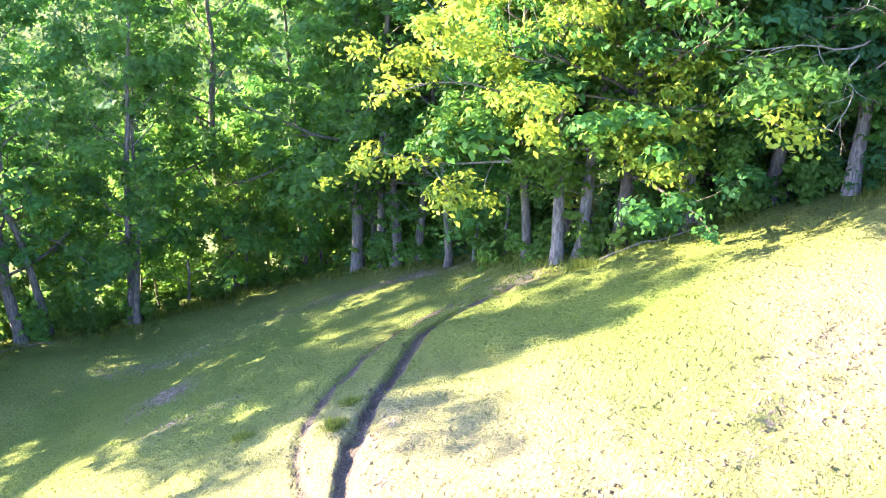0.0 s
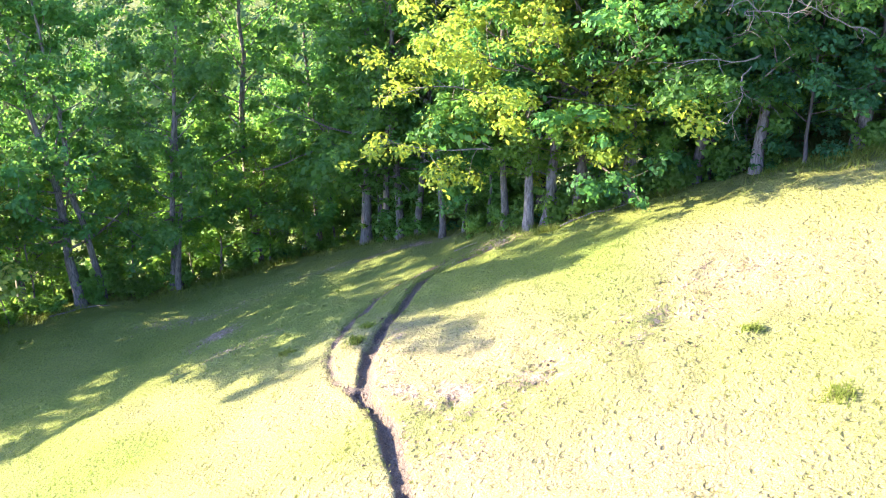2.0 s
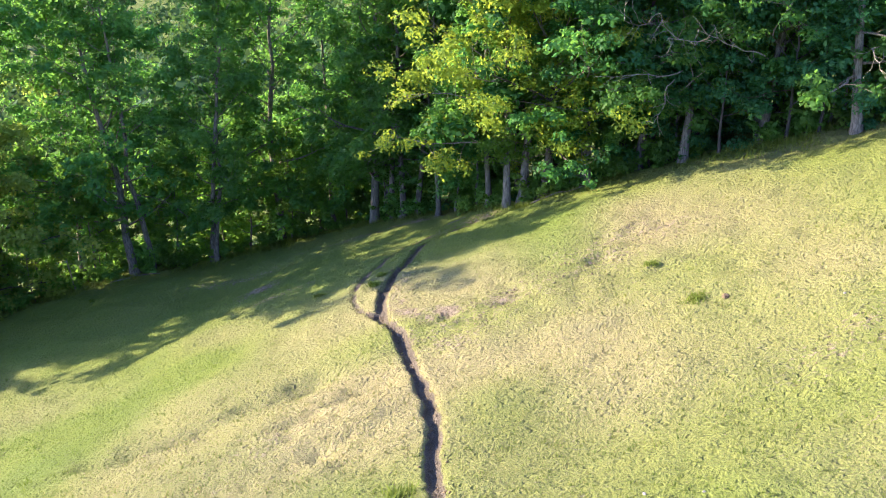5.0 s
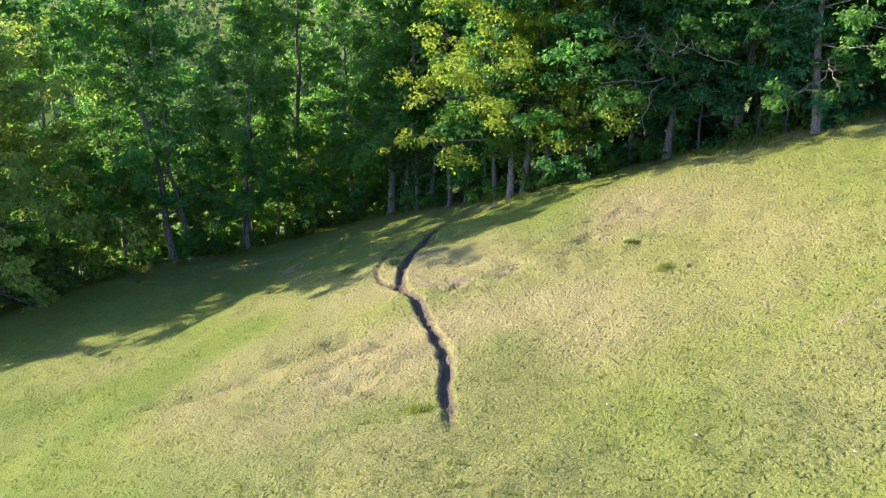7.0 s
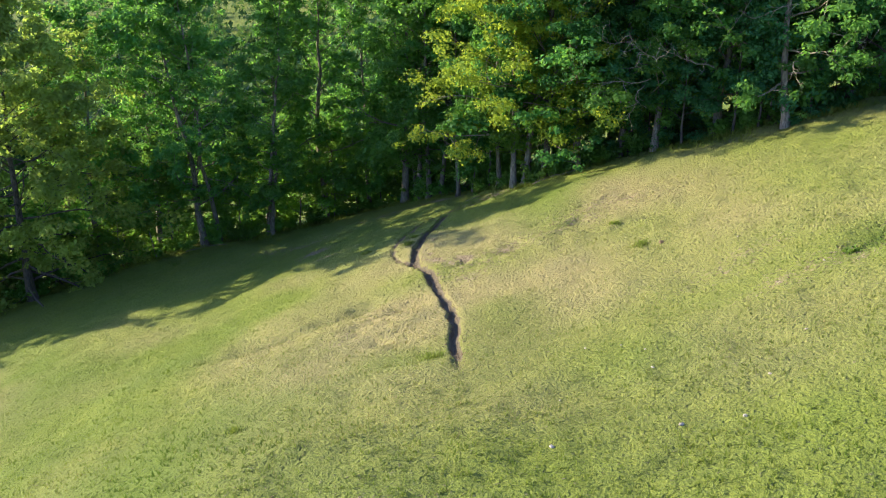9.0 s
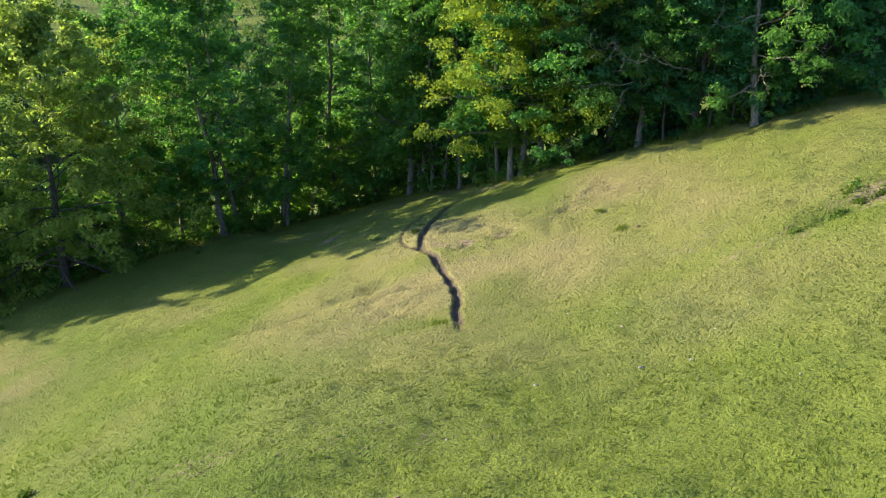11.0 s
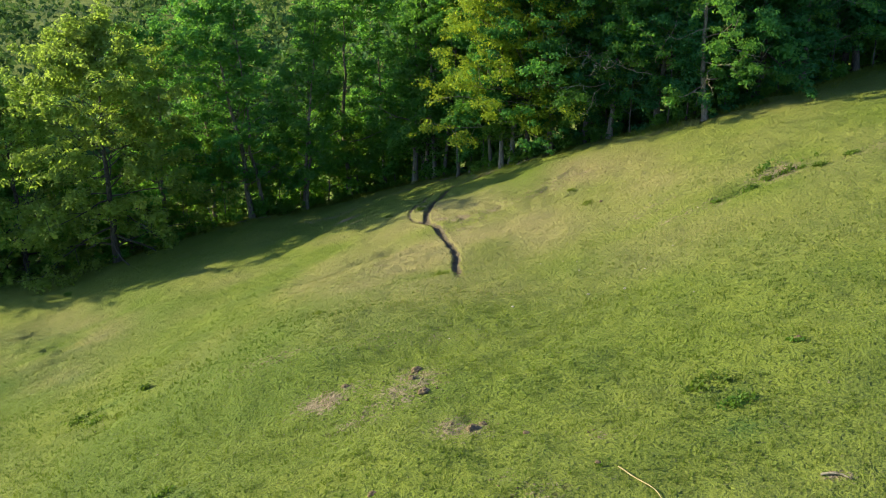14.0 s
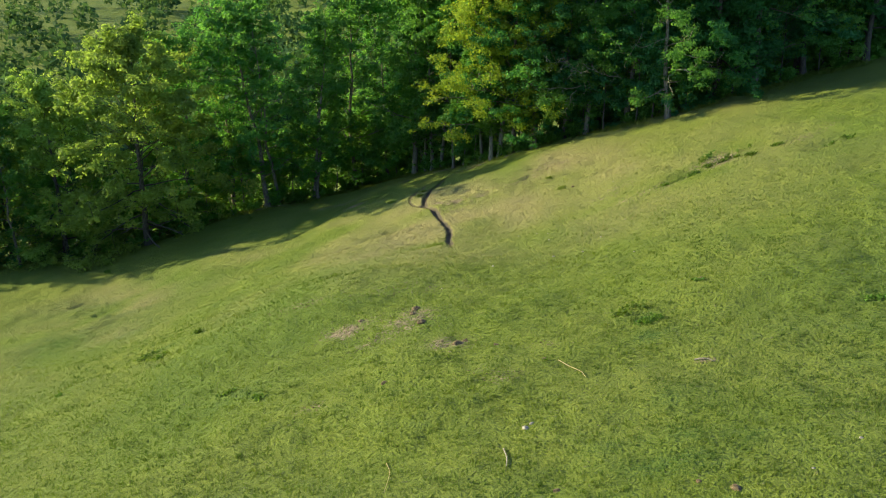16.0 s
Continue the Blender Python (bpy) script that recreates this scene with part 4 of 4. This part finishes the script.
def weed_clump(x, y, size, high, seed, mat=None, label="dark green clump of nettles in the short grass"):
    r = np.random.default_rng(seed)
    size *= 0.85
    high *= 0.6
    n = int(420 * size * size + 90)
    a, d = r.uniform(0, 2 * math.pi, n), size * np.sqrt(r.uniform(0, 1, n)) * r.uniform(0.5, 1.1, n)
    px, py = d * np.cos(a) * 1.3, d * np.sin(a)
    keep = soft_noise(px + x, py + y, 0.35, seed) > -0.25
    px, py = px[keep], py[keep]
    pz = ground_z(px + x, py + y) + r.uniform(0.02, high, len(px))
    z0 = height_at(x, y)
    v, f = leaves(np.stack([px, py, pz - z0], 1), 0.095, r, 0.1)
    ob = new("weed_clump")
    ob.location = (x, y, z0)
    part("leaves", mesh_of("leaves", v, f, mat or WEED), ob)
    tagged(ob, label, "weeds", "weed clumps on the pasture")


for k, (x, y, size, high) in enumerate(((8.3, -32.2, 0.65, 0.28), (8.7, -33.6, 0.55, 0.25), (-12.3, -24.2, 0.5, 0.35), (-13.2, -23.0, 0.6, 0.2), (-15.9, -26.8, 0.4, 0.25), (-10.8, -22.4, 0.3, 0.25), (-9.2, -23.8, 0.25, 0.2), (-6.9, -32.7, 0.4, 0.15), (-5.4, -34.2, 0.35, 0.15),
                                        (19.0, -12.2, 0.5, 0.3), (11.2, -30.9, 0.3, 0.12), (4.8, -35.7, 0.25, 0.1), (16.0, -34.8, 0.5, 0.15), (-27.0, 7.9, 0.35, 0.5), (15.9, -12.0, 0.4, 0.25), (17.0, -11.6, 0.45, 0.3), (17.8, -11.4, 0.4, 0.3), (18.6, -11.5, 0.4, 0.25), (20.6, -11.9, 0.35, 0.2), (22.8, -13.7, 0.4, 0.2), (24.0, -13.3, 0.35, 0.2), (14.2, -12.6, 0.3, 0.2), (-16.5, 16.2, 0.4, 0.25), (16.6, -10.8, 0.5, 0.35), (17.4, -10.2, 0.55, 0.4), (18.3, -10.7, 0.5, 0.35), (19.2, -10.9, 0.4, 0.5))):
    weed_clump(x, y, size, high, 500 + k)


def grass_tuft(x, y, size, high, seed):
    """A tuft of taller blades that the cattle passed over."""
    r = np.random.default_rng(seed)
    size, high = size * 0.7, high * 0.75
    n = int(200 * size) + 40
    px, py = r.normal(0, size * 0.5, n), r.normal(0, size * 0.4, n)
    z0 = height_at(x, y)
    v, f = blades(px, py, ground_z(px + x, py + y) - z0, np.full(n, high), 0.016, 3, seed + 1)
    ob = new("grass_tuft")
    ob.location = (x, y, z0)
    tagged(part("grass_clump", mesh_of("grass_clump", v, f, TALL_GRASS), ob), kind="stuff")
    tagged(ob, "taller bright green grass tuft in the grazed turf", "grass tuft", "grass tufts on the pasture")


for k, (x, y, size, high) in enumerate(((-4.4, -17.6, 0.3, 0.16), (9.1, -5.9, 0.45, 0.18), (0.95, -13.2, 0.45, 0.26), (8.7, -2.5, 0.25, 0.16), (5.9, 10.6, 0.5, 0.4), (10.2, 10.6, 0.6, 0.5), (-2.7, 4.6, 0.3, 0.18), (-0.45, 3.6, 0.35, 0.25), (-0.2, 4.6, 0.3, 0.2))):
    grass_tuft(x, y, size, high, 800 + 2 * k)


def clods(name, x, y, size, seed, label):
    """Loose lumps of trodden earth, many small broken pieces."""
    r = np.random.default_rng(seed)
    n = len(x)
    base = np.array([(1, 0, 0), (-0.5, 0.87, 0), (-0.5, -0.87, 0), (0.1, 0.1, 0.9), (0, 0, -0.6)])
    tri = np.array([(0, 1, 3), (1, 2, 3), (2, 0, 3), (1, 0, 4), (2, 1, 4), (0, 2, 4)])
    a = r.uniform(0, 2 * math.pi, n)
    s = size * r.gamma(2.0, 0.5, n)
    p = base[None] * r.uniform(0.6, 1.35, (n, 5, 3)) * s[:, None, None] * np.array([1.0, 1.0, 0.6])
    q = np.stack([p[..., 0] * np.cos(a)[:, None] - p[..., 1] * np.sin(a)[:, None], p[..., 0] * np.sin(a)[:, None] + p[..., 1] * np.cos(a)[:, None], p[..., 2]], -1)
    q = q + np.stack([x, y, ground_z(x, y) + s * 0.2], 1)[:, None, :]
    f = (tri[None] + 5 * np.arange(n)[:, None, None]).reshape(-1, 3)
    tagged(new(name, mesh_of(name, q.reshape(-1, 3), f, CLOD)), label, "earth clods", kind="stuff")


def build_clods():
    r = np.random.default_rng(71)
    xs, ys = [], []
    for line, half, _, _ in RUTS:
        k = r.integers(0, len(line), 900)
        xs.append(line[k, 0] + r.normal(0, half * 0.8, 900))
        ys.append(line[k, 1] + r.normal(0, half * 0.8, 900))
    for cx, cy, a, b, turn, deep in WORN:
        n = int(110 * a * b * deep) + 8
        u, v = r.normal(0, 0.55 * a, n), r.normal(0, 0.55 * b, n)
        c, s = math.cos(radians(turn)), math.sin(radians(turn))
        xs.append(cx + u * c - v * s)
        ys.append(cy + u * s + v * c)
    clods("mud_clods", np.concatenate(xs), np.concatenate(ys), 0.017, 72, "loose lumps of trodden dark earth along ruts and worn patches")


build_clods()


def molehill(x, y, size, seed):
    r = np.random.default_rng(seed)
    bm = bmesh.new()
    bmesh.ops.create_icosphere(bm, subdivisions=3, radius=1.0)
    for v in bm.verts:
        lump = noise.noise(v.co * 2.2 + Vector((seed, 0, 0))) * 0.35 + noise.noise(v.co * 5.5 + Vector((0, seed, 0))) * 0.16
        v.co *= 1 + lump
        v.co = Vector((v.co.x * size, v.co.y * size * 0.85, v.co.z * size * 0.5))
    me = bpy.data.meshes.new("molehill")
    bm.to_mesh(me)
    bm.free()
    me.materials.append(CLOD)
    ob = new("molehill", me)
    ob.matrix_basis = pose(x, y, height_at(x, y) - size * 0.08, 0, 0, r.uniform(0, 360))
    tagged(ob, "small heap of dug brown earth on the turf", "molehill", "molehills on the pasture")


for k, (x, y, size) in enumerate(((1.9, -32.6, 0.22), (2.2, -32.3, 0.14), (3.3, -33.3, 0.12), (-0.65, -35.5, 0.13), (0.2, -27.8, 0.2), (0.5, -29.7, 0.2), (0.1, -28.7, 0.16), (-2.1, -28.2, 0.15), (4.1, -44.7, 0.1), (11.3, -30.7, 0.14), (8.0, -45.7, 0.14), (4.8, -35.7, 0.11), (9.8, -6.3, 0.13), (7.3, -45.2, 0.08))):
    molehill(x, y, size, 600 + k)


def build_fringe():
    """Longer grass and herbs under the wood's edge and on the crest of the slope."""
    r = np.random.default_rng(81)
    n = 15000
    x = r.uniform(-44, 36, n)
    y = np.interp(x, [p[0] for p in EDGE], [p[1] for p in EDGE]) + r.normal(0.3, 0.9, n)
    keep = soft_noise(x, y, 1.6, 82) > -0.35
    x, y = x[keep], y[keep]
    v, f = blades(x, y, ground_z(x, y), 0.30 + 0.15 * soft_noise(x, y, 2.0, 83), 0.016, 3, 84, 0.12)
    tagged(new("fringe_grass", mesh_of("fringe_grass", v, f, TALL_GRASS)), "longer uncut grass and herbs under the wood's edge", "grass", kind="stuff")


build_fringe()
